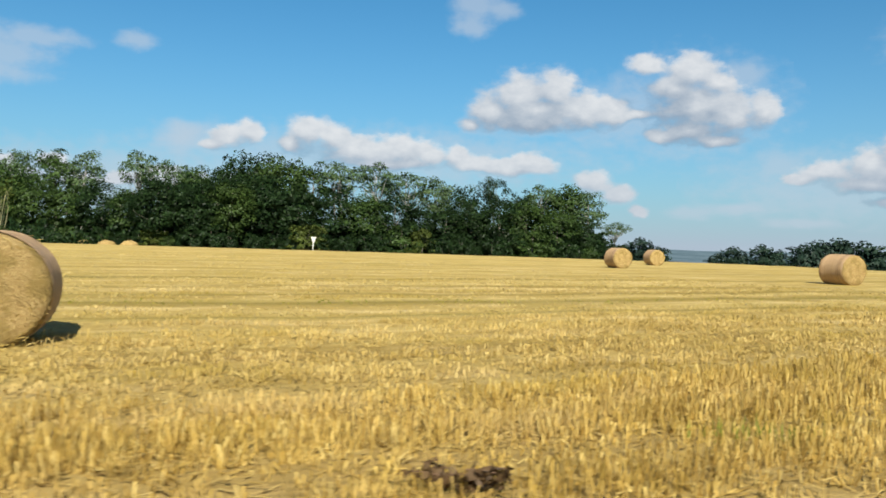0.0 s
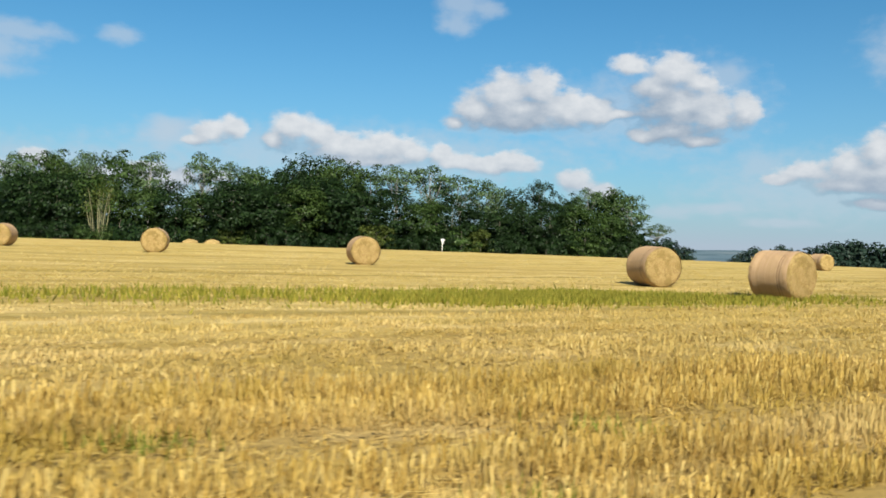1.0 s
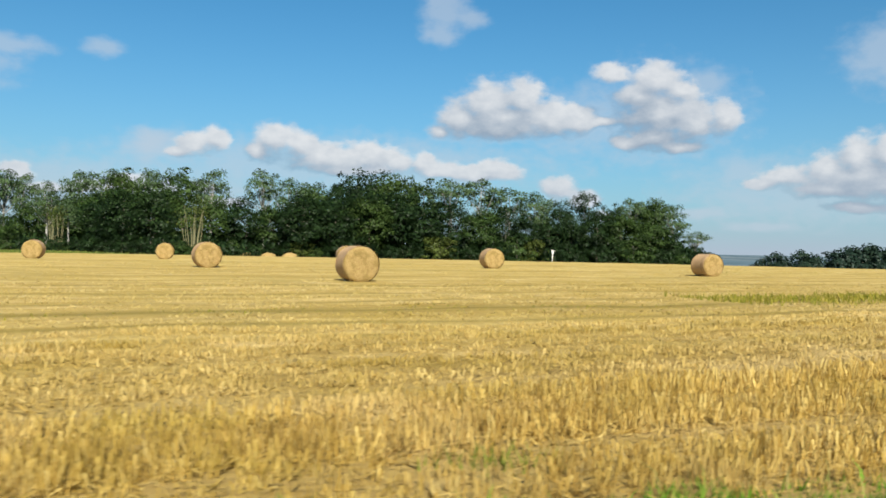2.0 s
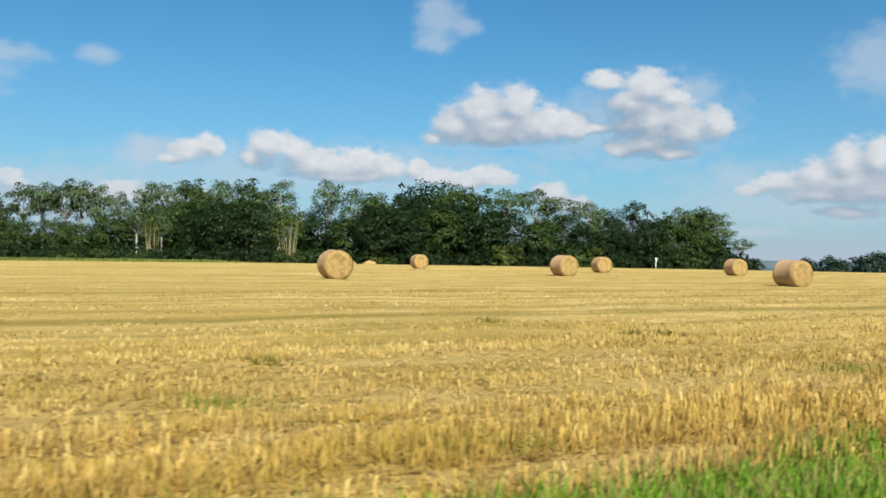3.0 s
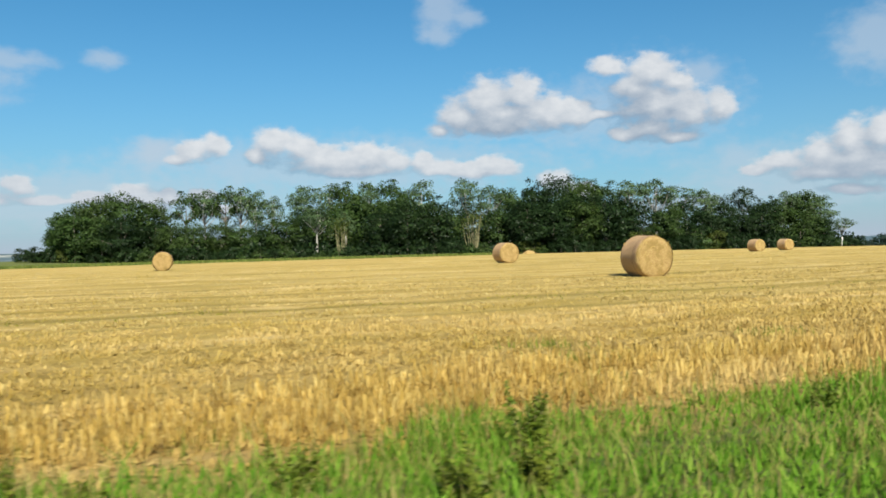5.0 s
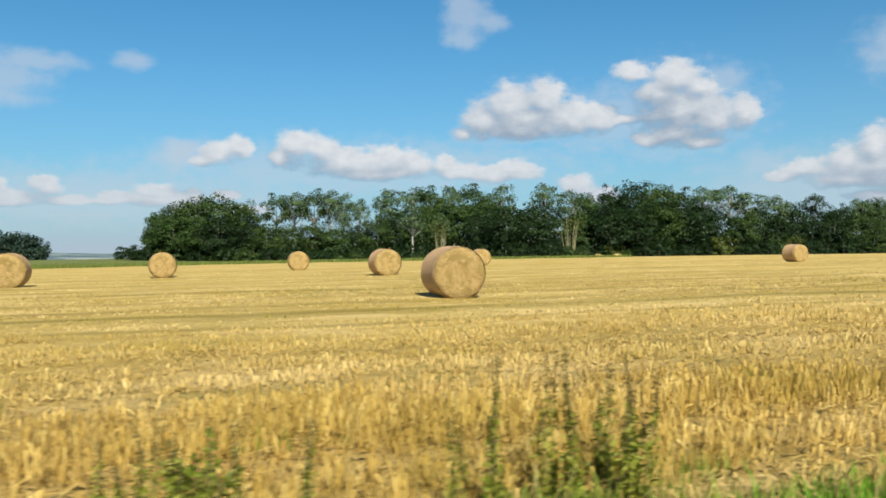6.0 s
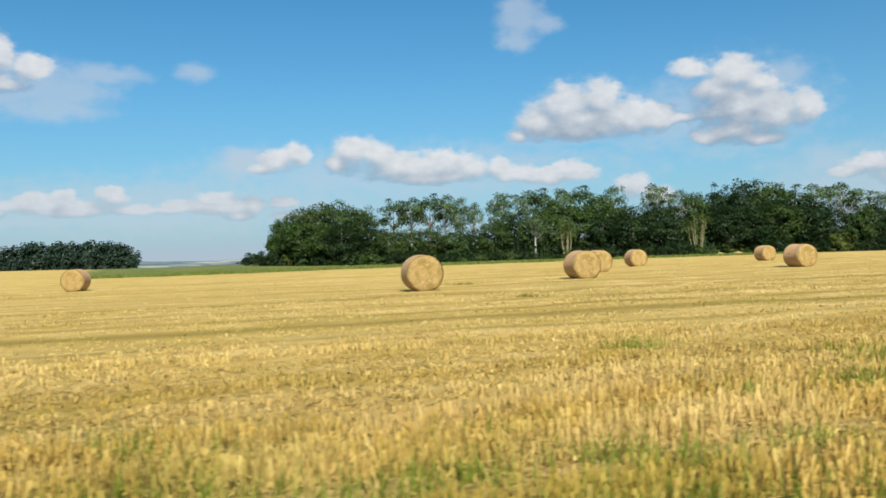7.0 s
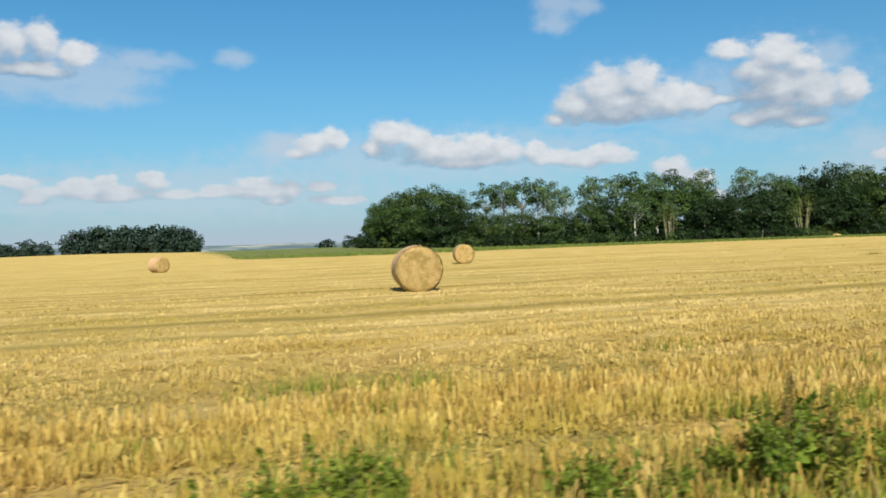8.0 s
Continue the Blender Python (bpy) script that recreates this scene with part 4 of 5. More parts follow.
def straw_fringe(length, radius, seed, count):
    """Loose stalks that stick out of the ends and round their rims."""
    g = np.random.default_rng(seed)
    a = g.uniform(0, 2 * np.pi, count)
    k = radius * np.sqrt(g.uniform(0.02, 1.0, count))
    k = np.where(g.random(count) < 0.45, radius * g.uniform(0.9, 1.0, count), k)
    end = np.where(g.random(count) < 0.5, 1.0, -1.0)
    p = np.stack([k * np.sin(a), end * (length / 2 - 0.02 - 0.10 * (k > radius * 0.93)), k * np.cos(a) + radius * 0.965], 1)
    round_way = np.stack([np.cos(a), np.zeros(count), -np.sin(a)], 1) * np.where(g.random(count) < 0.5, 1, -1)[:, None]
    out = np.stack([np.sin(a) * 0.12 * (k > radius * 0.85), end * g.uniform(0.15, 0.7, count), np.cos(a) * 0.12 * (k > radius * 0.85)], 1)
    way = round_way + out + g.normal(0, 0.25, (count, 3))
    way /= np.linalg.norm(way, axis=1)[:, None]
    long = g.uniform(0.05, 0.16, count)[:, None]
    side = np.cross(way, g.normal(0, 1, (count, 3)))
    side *= (0.005 / np.linalg.norm(side, axis=1))[:, None]
    verts = np.stack([p - side, p + side, p + way * long + side, p + way * long - side], 1).reshape(-1, 3)
    i = np.arange(count) * 4
    verts[:, 2] = np.maximum(verts[:, 2], 0.01)
    return array_mesh("loose_straw", verts, np.stack([i, i + 1, i + 2, i + 3], 1), M_STEM_MID)


def make_bale(seed, length, radius, fringe):
    b = thing("round_bale", "round golden straw bale in pinkish-beige net wrap lying on stubble", "straw bale", "round bales on the field")
    part("straw_drum", bale_profile(length, radius, 0.025, seed), M_BALE, b)
    part("net_wrap", wrap_sleeve(length, radius, 0.025, seed), M_WRAP, b, "pinkish-beige net wrap")
    part_mesh("loose_straw", straw_fringe(length, radius, seed, fringe), b)["kind"] = "stuff"
    return b


SPECIAL = {-74.88: (1.06, 1.20, 0.05), -94.1: (1.07, 1.17, 0.04)}  # larger bales: width, height, how deep they sit


def place_bales():
    kinds = [make_bale(3, 1.36, 0.655, 420), make_bale(11, 1.32, 0.665, 420), make_bale(23, 1.38, 0.65, 420)]
    for i, (x, y, turn) in enumerate(BALES + BALES_WEST):
        wide, high, sunk = SPECIAL.get(x, (1.0, 1.0, 0.015))
        m = pose(x, y, gz(x, y) - sunk, 0, 0, turn) @ Matrix.Diagonal((wide, wide, high, 1))
        if i < 3:
            kinds[i].matrix_basis = m
        else:
            copy_thing(kinds[i % 3], m)


place_bales()


def straw_heap(x, y, w, h, seed):
    """A low heap of loose straw."""
    bm = bmesh.new()
    bmesh.ops.create_icosphere(bm, subdivisions=4, radius=1.0)
    for v in bm.verts:
        n = noise.fractal(v.co * 2.3 + Vector((seed, 0, 0)), 0.7, 2.0, 4)
        v.co = Vector((v.co.x * w / 2, v.co.y * w / 2.4, max(v.co.z, -0.15) * h)) * (1 + 0.10 * n)
    t = thing("straw_heap", "low heap of pale loose straw at the wood's edge", "straw heap", "straw heaps by the wood")
    part("straw", bm, M_BALE, t)
    t.matrix_basis = pose(x, y, gz(x, y), 0, 0, seed * 40)


for x, y, w, h, s in ((-64.5, 172.5, 3.8, 1.25, 1), (-69.4, 173.2, 4.2, 1.1, 2), (-74.3, 173.5, 3.4, 1.1, 3)):
    straw_heap(x, y, w, h, s)

# ---------------------------------------------------------------- trees


def leaf_quads(centres, normals, size, g, mat, name="crown"):
    """Leaf sprays: small four-cornered tufts turned roughly outwards."""
    n = len(centres)
    nrm = normals + g.normal(0, 0.42, (n, 3))
    nrm /= np.linalg.norm(nrm, axis=1)[:, None]
    a = np.cross(nrm, g.normal(0, 1, (n, 3)))
    a /= np.linalg.norm(a, axis=1)[:, None]
    b = np.cross(nrm, a)
    s = size[:, None]
    w = g.uniform(0.35, 0.75, (n, 1))
    verts = np.stack([centres - a * s, centres - b * s * w, centres + a * s, centres + b * s * w], 1)
    verts = verts + (nrm * s * 0.25)[:, None, :] * np.array([-1, 0.6, -1, 0.6])[None, :, None]
    i = np.arange(n) * 4
    return array_mesh(name, verts.reshape(-1, 3), np.stack([i, i + 1, i + 2, i + 3], 1), mat)


def limb_line(a, b, g, bow=0.08, steps=5):
    a, b = np.array(a, float), np.array(b, float)
    d = b - a
    off = g.normal(0, np.linalg.norm(d) * bow, 3)
    return [tuple(a + d * k + off * math.sin(math.pi * k) + np.array([0, 0, 0.10 * np.linalg.norm(d[:2]) * math.sin(math.pi * k)])) for k in np.linspace(0, 1, steps)]


def make_tree(seed, shape, leaf, bark, label, height=18.0):
    """A tree with a tapered trunk, limbs that each carry clumps of leaves, and an uneven crown with gaps."""
    g = np.random.default_rng(seed)
    low, wide, clumps, radius, sprays, size = shape
    crown_mid, crown_half = height * (1 + low) / 2, height * (1 - low) / 2
    tree = thing("tree", label, "tree", "trees of the wood")
    bm = bmesh.new()
    lean = g.normal(0, 0.35, 2)
    fork = height * (max(low, 0.12) if low < 0.5 else 0.38)
    top = (lean[0], lean[1], height * 0.86)
    trunk = [(0, 0, -0.3), (lean[0] * 0.15, lean[1] * 0.15, fork * 0.5), (lean[0] * 0.4, lean[1] * 0.4, fork), (lean[0] * 0.8, lean[1] * 0.8, (fork + top[2]) / 2), top]
    r0 = height * 0.017
    tube(bm, trunk, [r0 * 1.35, r0, r0 * 0.85, r0 * 0.5, r0 * 0.12], 8)
    cs, rs = [], []
    for k in range(clumps):
        while low <= 0.02:
            # shrubs: a dome that stands on the ground
            p = g.uniform(-1, 1, 3)
            if np.hypot(p[0], p[1]) < 1 - 0.45 * max(p[2], 0) ** 2:
                break
        while low > 0.02:
            p = g.uniform(-1, 1, 3)
            d = np.linalg.norm(p)
            if 0.35 < d < 1:
                break
        if low > 0.02:
            p = p / np.linalg.norm(p) * g.uniform(0.5, 0.95)
        taper = 1.0 if low <= 0.02 else 1 + 0.12 * max(p[2], 0)
        c = np.array([p[0] * wide * height / 2 * taper + lean[0], p[1] * wide * height / 2 * taper + lean[1], crown_mid + p[2] * crown_half * 0.9])
        cs.append(c)
        rs.append(radius * height / 18 * g.uniform(0.6, 1.35))
    order = np.argsort([-r for r in rs])
    for k in order[: 16 if low > 0.5 else 9 if low > 0.3 else 7]:
        c = cs[k]
        s = g.uniform(0.25, 0.85)
        start = (lean[0] * s, lean[1] * s, min(fork + (top[2] - fork) * s * 0.55, c[2] - 0.2))
        tube(bm, limb_line(start, c, g), list(np.linspace(r0 * 0.42, r0 * 0.08, 5)), 5)
    part("trunk", bm, bark, tree)
    pts, nrm = [], []
    for c, r in zip(cs, rs):
        n = int(sprays * (r / (radius * height / 18)) ** 1.6)
        v = g.normal(0, 1, (n, 3))
        v /= np.linalg.norm(v, axis=1)[:, None]
        v[:, 2] = np.where((v[:, 2] < -0.3) & (g.random(n) < 0.6), -v[:, 2], v[:, 2])
        k = r * g.uniform(0.55, 1.12, n)[:, None]
        pts.append(c + v * k * np.array([1.15, 1.15, 0.8]))
        form = (c - np.array([lean[0], lean[1], crown_mid * 0.8])) / np.array([wide * height / 2, wide * height / 2, crown_half])
        nrm.append(v * 0.75 + form * 0.6 + np.array([0, 0, 0.25]))
    pts, nrm = np.concatenate(pts), np.concatenate(nrm)
    stretch = height / np.percentile(pts[:, 2], 99.9)
    pts[:, 2] = np.maximum(np.where(pts[:, 2] > crown_mid, crown_mid + (pts[:, 2] - crown_mid) * (height - crown_mid) / (height / stretch - crown_mid), pts[:, 2]), 0.15)
    part_mesh("crown", leaf_quads(pts, nrm, size * g.uniform(0.6, 1.4, len(pts)), g, leaf), tree)
    return tree


#          crown base, width, clumps, clump radius, sprays a clump, spray size
BROAD = (0.08, 0.80, 92, 1.75, 78, 0.30)
ROUND = (0.14, 0.64, 74, 1.6, 76, 0.30)
TALL = (0.42, 0.50, 42, 1.3, 66, 0.25)
AIRY = (0.62, 0.56, 30, 1.25, 62, 0.25)
BUSH = (0.0, 1.35, 64, 2.4, 46, 0.34)
COPSE = (0.0, 0.75, 70, 2.4, 26, 0.85)

KINDS = {
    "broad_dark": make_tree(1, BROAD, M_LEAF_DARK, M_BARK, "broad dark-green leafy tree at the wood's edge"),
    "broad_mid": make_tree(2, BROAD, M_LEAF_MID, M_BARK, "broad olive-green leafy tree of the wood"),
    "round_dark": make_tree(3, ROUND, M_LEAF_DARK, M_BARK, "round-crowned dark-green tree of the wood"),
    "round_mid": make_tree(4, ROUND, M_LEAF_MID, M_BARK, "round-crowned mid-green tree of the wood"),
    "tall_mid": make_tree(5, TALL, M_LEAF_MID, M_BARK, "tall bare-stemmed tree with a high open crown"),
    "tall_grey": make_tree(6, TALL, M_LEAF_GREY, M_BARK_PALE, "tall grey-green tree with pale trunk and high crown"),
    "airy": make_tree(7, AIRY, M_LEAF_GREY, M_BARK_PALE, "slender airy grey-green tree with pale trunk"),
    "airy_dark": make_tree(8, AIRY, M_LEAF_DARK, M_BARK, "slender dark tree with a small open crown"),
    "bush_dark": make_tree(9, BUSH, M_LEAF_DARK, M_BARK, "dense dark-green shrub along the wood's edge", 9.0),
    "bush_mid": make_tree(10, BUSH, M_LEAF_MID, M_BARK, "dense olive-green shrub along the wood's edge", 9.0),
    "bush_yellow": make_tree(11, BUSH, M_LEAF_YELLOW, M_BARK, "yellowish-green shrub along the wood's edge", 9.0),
    "far": make_tree(12, COPSE, M_LEAF_FAR, M_BARK, "dark distant tree of a far copse"),
}
for k in ("bush_dark", "bush_mid", "bush_yellow"):
    tagged(KINDS[k], category="shrub", group="shrubs of the wood's edge")
tagged(KINDS["far"], group="distant trees")
USED = set()


def plant(kind, x, y, top, base_height, spin, widen=1.0):
    """Stand a tree of that kind at x, y with its top at the height given."""
    z = gz(x, y) - 0.1
    s = max(top - z, 1.0) / base_height
    m = Matrix.LocRotScale((x, y, z), Euler((0, 0, spin)), (s * widen, s * widen, s))
    if kind in USED:
        return copy_thing(KINDS[kind], m @ Matrix.Diagonal([1 / k for k in KINDS[kind].scale] + [1]))
    USED.add(kind)
    KINDS[kind].matrix_basis = m
    return KINDS[kind]


TALL_WEST = [(-198, 14.2, "broad_mid", 0.8), (-192, 17.4, "broad_mid", 0.85), (-186, 18.9, "broad_mid", 0.8), (-179, 19.0, "broad_mid", 0.9), (-172, 17.2, "broad_mid", 0.8), (-162, 19.4, "tall_mid", 0.95), (-156, 19.6, "airy", 0.9), (-150, 20.6, "tall_mid", 0.95), (-145, 20.0, "airy", 0.9), (-141, 19.2, "tall_grey", 0.7), (-136, 17.4, "airy", 0.7), (-126, 20.6, "tall_grey", 0.9), (-119, 20.8, "airy", 1.0), (-113, 21.3, "tall_mid", 0.95), (-106, 21.2, "tall_grey", 0.9), (-99, 22.2, "tall_mid", 1.05), (-91, 21.6, "tall_grey", 0.85)]
TALL_EAST = [(-77, 21.8, "airy", 0.8), (-70, 19.4, "airy", 0.9), (-63, 18.6, "round_mid", 0.8), (-55, 21.4, "round_dark", 0.9), (-48, 22.2, "broad_dark", 0.85), (-41, 21.8, "broad_mid", 0.85), (-33, 20.2, "tall_mid", 1.05), (-26, 20.0, "airy", 1.1), (-17, 20.6, "airy", 1.0), (-9, 18.4, "airy", 1.2), (-2, 17.2, "tall_grey", 0.9), (5, 15.4, "broad_dark", 0.9), (13, 17.8, "airy_dark", 0.7), (19, 14.4, "round_dark", 1.0), (24, 15.8, "airy", 1.0), (30, 16.0, "round_mid", 1.0), (36, 14.6, "tall_grey", 1.2), (43, 7.0, "airy", 1.4)]


def make_wood():
    r = random.Random(5)
    for x, top, kind, wide in TALL_WEST + TALL_EAST:
        plant(kind, x, 212 + r.uniform(-2.5, 2.5), top + 0.35, 18.1, r.uniform(0, 6.28), wide)
    # the middle storey fills the wood beneath the tall crowns
    mids_west = ("round_mid", "broad_mid", "round_dark", "broad_mid", "broad_dark")
    mids_east = ("round_dark", "broad_dark", "round_mid", "broad_dark", "round_dark")
    x = -197.0
    while x < 41:
        top = np.interp(x, (-200, -190, -175, -167, -160, -135, -130, -120, -100, -88, -80, -67, -55, -45, -35, -22, -5, 20, 38), (9, 13.5, 13, 10, 9.4, 9.2, 10.5, 13.5, 14.5, 12.5, 12.5, 12, 16, 15.5, 13.5, 12, 11.5, 11, 8)) + r.uniform(-1.6, 1.1)
        plant(r.choice(mids_west if x < -120 else mids_east), x, np.interp(x, (-200, -140, -110, -70, -30, 0, 40), (206, 200, 190, 185, 196, 204, 204)) + r.uniform(-4, 4), top, 18.1, r.uniform(0, 6.28), r.uniform(1.1, 1.35))
        x += r.uniform(5.6, 7.6)
    # trees that stand forward of the wood in its middle
    for fx, fy, top, kind, wide in ((-104, 163, 11.5, "round_dark", 1.2), (-97, 157, 12.5, "broad_dark", 1.1), (-63, 184, 13.5, "broad_dark", 1.15), (-55, 185, 12.0, "broad_dark", 1.2), (-112, 168, 11.0, "tall_grey", 0.9), (-120, 176, 12.0, "airy", 1.2), (-91, 156, 13.5, "round_dark", 1.0), (-47, 186, 13.0, "round_mid", 1.2)):
        plant(kind, fx, fy, top, 18.1, r.uniform(0, 6.28), wide)
    # shrubs along the front
    x = -206.0
    while x < 43:
        y = np.interp(x, (-206, -180, -140, -110, -90, -82, -77, -50, -30, 0, 43), (203, 198, 184, 160, 150, 152, 180, 182, 186, 194, 197))
        top = gz(x, y) + np.interp(x, (-206, -198, -170, -120, -60, -35, 0, 43), (4.6, 4.8, 4.2, 3.8, 4.2, 6.0, 6.4, 5.0)) * r.uniform(0.6, 1.15)
        kind = r.choices(("bush_dark", "bush_mid", "bush_yellow"), (6, 3.6, 1.0))[0]
        plant(kind, x, y + r.uniform(-2, 3), top, 9.1, r.uniform(0, 6.28), r.uniform(0.85, 1.2))
        x += r.uniform(3.2, 5.2)


make_wood()
for bush_x, bush_y in ((-82.5, 148.8), (-79.5, 149.5), (-113.5, 159.5), (-110.8, 160.0)):
    plant("bush_mid", bush_x, bush_y, gz(bush_x, bush_y) + 3.0, 9.1, bush_x, 0.9)


def make_undergrowth():
    """Brambles and saplings that close the wood beneath its crowns."""
    g = np.random.default_rng(31)
    n = 46000
    x = g.uniform(-204, 42, n)
    front = np.interp(x, (-206, -180, -140, -110, -90, -77, -70, -50, -30, 0, 43), (205, 200, 187, 164, 155, 154, 182, 185, 189, 196, 199))
    y = front + g.uniform(0, 1, n) ** 1.5 * np.maximum(216 - front, 12)
    z = ground_z(x, y) + g.uniform(0.0, 1.0, n) ** 1.3 * (3.6 + 1.2 * np.sin(x * 0.35) + 0.8 * np.sin(x * 0.9 + y * 0.4))
    size = g.uniform(0.3, 0.6, n)
    # oversized dark leaf quads added behind the trees as the wood's shaded depth
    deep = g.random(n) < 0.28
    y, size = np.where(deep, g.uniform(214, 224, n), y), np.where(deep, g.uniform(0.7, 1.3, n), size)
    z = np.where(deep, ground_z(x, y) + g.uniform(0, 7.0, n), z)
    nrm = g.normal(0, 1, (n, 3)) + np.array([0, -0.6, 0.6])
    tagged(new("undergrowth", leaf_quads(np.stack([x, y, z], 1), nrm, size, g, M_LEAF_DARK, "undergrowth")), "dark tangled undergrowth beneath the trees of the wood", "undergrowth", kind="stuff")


make_undergrowth()


def stem_cluster(x, y, height, seed):
    """Many pale upright stems from one root, bare below, in thin leaf above."""
    g = np.random.default_rng(seed)
    t = thing("coppiced_tree", "pale many-stemmed coppiced tree before the wood", "tree", "trees of the wood")
    tips = []
    for k in range(13):
        bm = bmesh.new()
        a, sp = g.uniform(0, 6.28), g.uniform(0.10, 0.24) * height
        tip = (sp * math.cos(a), sp * math.sin(a), height * g.uniform(0.7, 1.0))
        tips.append(tip)
        tube(bm, limb_line((0.8 * math.cos(a), 0.8 * math.sin(a), -0.2), tip, g, 0.03, 6), list(np.linspace(0.11, 0.03, 6)), 5)
        part("stem", bm, M_PALE_STEM, t)
    pts = np.concatenate([np.array(p) + g.normal(0, 1, (34, 3)) * np.array([0.8, 0.8, 1.3]) for p in tips])
    pts[:, 2] = np.maximum(pts[:, 2], 1.0)
    part_mesh("crown", leaf_quads(pts, g.normal(0, 1, pts.shape), 0.24 * g.uniform(0.6, 1.4, len(pts)), g, M_LEAF_YELLOW), t)
    t.matrix_basis = pose(x, y, gz(x, y), 0, 0, 0)


M_PALE_STEM = bark_material("pale_stem", (0.14, 0.13, 0.065), (0.25, 0.23, 0.12))
stem_cluster(-81.5, 152.5, 10.2, 1)
stem_cluster(-113.0, 163.5, 9.0, 2)


def make_far_trees():
    r = random.Random(9)
    # copse across the western field
    x = -474.0
    while x < -372:
        top = np.interp(x, (-474, -455, -400, -384, -372), (15.5, 18.3, 17.6, 16.0, 9.0)) + r.uniform(-0.8, 0.6)
        plant("far", x, 570 + r.uniform(-8, 8), top, 18.1, r.uniform(0, 6.28), 0.95)
        x += r.uniform(6, 8.5)
    for x, y, top in ((-492, 560, 7.5), (-505, 560, 9.5), (-519, 560, 6.0), (-530, 565, 7.0), (-545, 570, 6.0)):
        plant("far", x, y, top, 18.1, r.uniform(0, 6.28), 1.1)
    # trees below the eastern slope
    for x, y, top in ((59, 272, 2.2), (64, 270, 4.4), (69.5, 270, 1.6), (88, 268, 0.2), (94, 270, 2.3), (103, 270, 3.2), (109, 272, 1.6), (117, 270, 4.0), (122, 272, 5.0), (127, 270, 5.8), (131, 274, 5.2), (136, 270, 5.1), (141, 272, 2.4), (150, 276, 3.0), (158, 276, 2.4), (170, 280, 3.0), (182, 284, 2.0)):
        plant("far", x, y, top, 18.1, r.uniform(0, 6.28), 1.15)
    plant("far", -236, 330, 3.0, 18.6, 1.0, 1.4)


make_far_trees()

# ---------------------------------------------------------------- road signs


def make_road_sign():
    """A diamond-shaped road sign seen from its back, on a round post with two clamps."""
    x, y = -86.22, -34.69
    z0 = gz(x, y)
    s = thing("road_sign", "grey back of a diamond road sign on a galvanised steel post", "road sign")
    top = 2.99 - z0
    mid = 2.47 - z0
    bm = bmesh.new()
    tube(bm, [(0, 0, -0.4), (0, 0, top - 0.02), (0, 0, top)], [0.041, 0.041, 0.036], 20)
    part("post", bm, M_ZINC, s)

    def diamond(bm, r, y0, y1, round_by):
        ring = []
        for k in range(4):
            a = math.pi / 2 * k
            for j in (-1, -0.4, 0.4, 1):
                b = a + j * round_by
                rad = r * (1 - 0.10 * (1 - abs(j)) * 0 - 0.13 * (abs(j) > 0.9) - 0.02 * (abs(j) < 0.9))
                ring.append((rad * math.sin(b), rad * math.cos(b)))
        front = [bm.verts.new((u, y0, v)) for u, v in ring]
        back = [bm.verts.new((u, y1, v)) for u, v in ring]
        bm.faces.new(front)
        bm.faces.new(back[::-1])
        for k in range(len(ring)):
            bm.faces.new((front[k], back[k], back[(k + 1) % len(ring)], front[(k + 1) % len(ring)]))
        bmesh.ops.recalc_face_normals(bm, faces=bm.faces)
        return ring

    bm = bmesh.new()
    ring = diamond(bm, 0.58, 0.058, 0.064, 0.10)
    plate = part("sign_plate", bm, M_PLATE, s, "flat grey sheet-metal back", smooth=False)
    plate.location = (0, 0, mid)
    # folded rim round the plate
    bm = bmesh.new()
    n = len(ring)
    rows = []
    for scale, yy in ((1.0, 0.066), (1.012, 0.060), (1.012, 0.036), (0.985, 0.034), (0.985, 0.058)):
        rows.append([bm.verts.new((u * scale, yy, v * scale)) for u, v in ring])
    for a, b in zip(rows, rows[1:]):
        for k in range(n):
            bm.faces.new((a[k], a[(k + 1) % n], b[(k + 1) % n], b[k]))
    bmesh.ops.recalc_face_normals(bm, faces=bm.faces)
    rim = part("rim", bm, M_RIM, s, "bright folded metal rim", smooth=False)
    rim.location = (0, 0, mid)
    for dz in (0.27, -0.27):
        bm = bmesh.new()
        tube(bm, [(0, 0, -0.025), (0, 0, 0.025)], [0.047, 0.047], 20)
        half = 0.52 - abs(dz) - 0.03
        bmesh.ops.create_cube(bm, size=1.0, matrix=Matrix.Translation((0, 0.050, 0)) @ Matrix.Diagonal((half * 2, 0.014, 0.032, 1)))
        clamp = part("clamp", bm, M_ZINC, s, smooth=False)
        clamp.location = (0, 0, mid + dz)
        bm = bmesh.new()
        tube(bm, [(0, -0.062, 0), (0, 0.0, 0)], [0.009, 0.009], 6)
        part("bolt", bm, M_RIM, clamp)
    s.matrix_basis = pose(x, y, z0, 0, 0, 292)


make_road_sign()


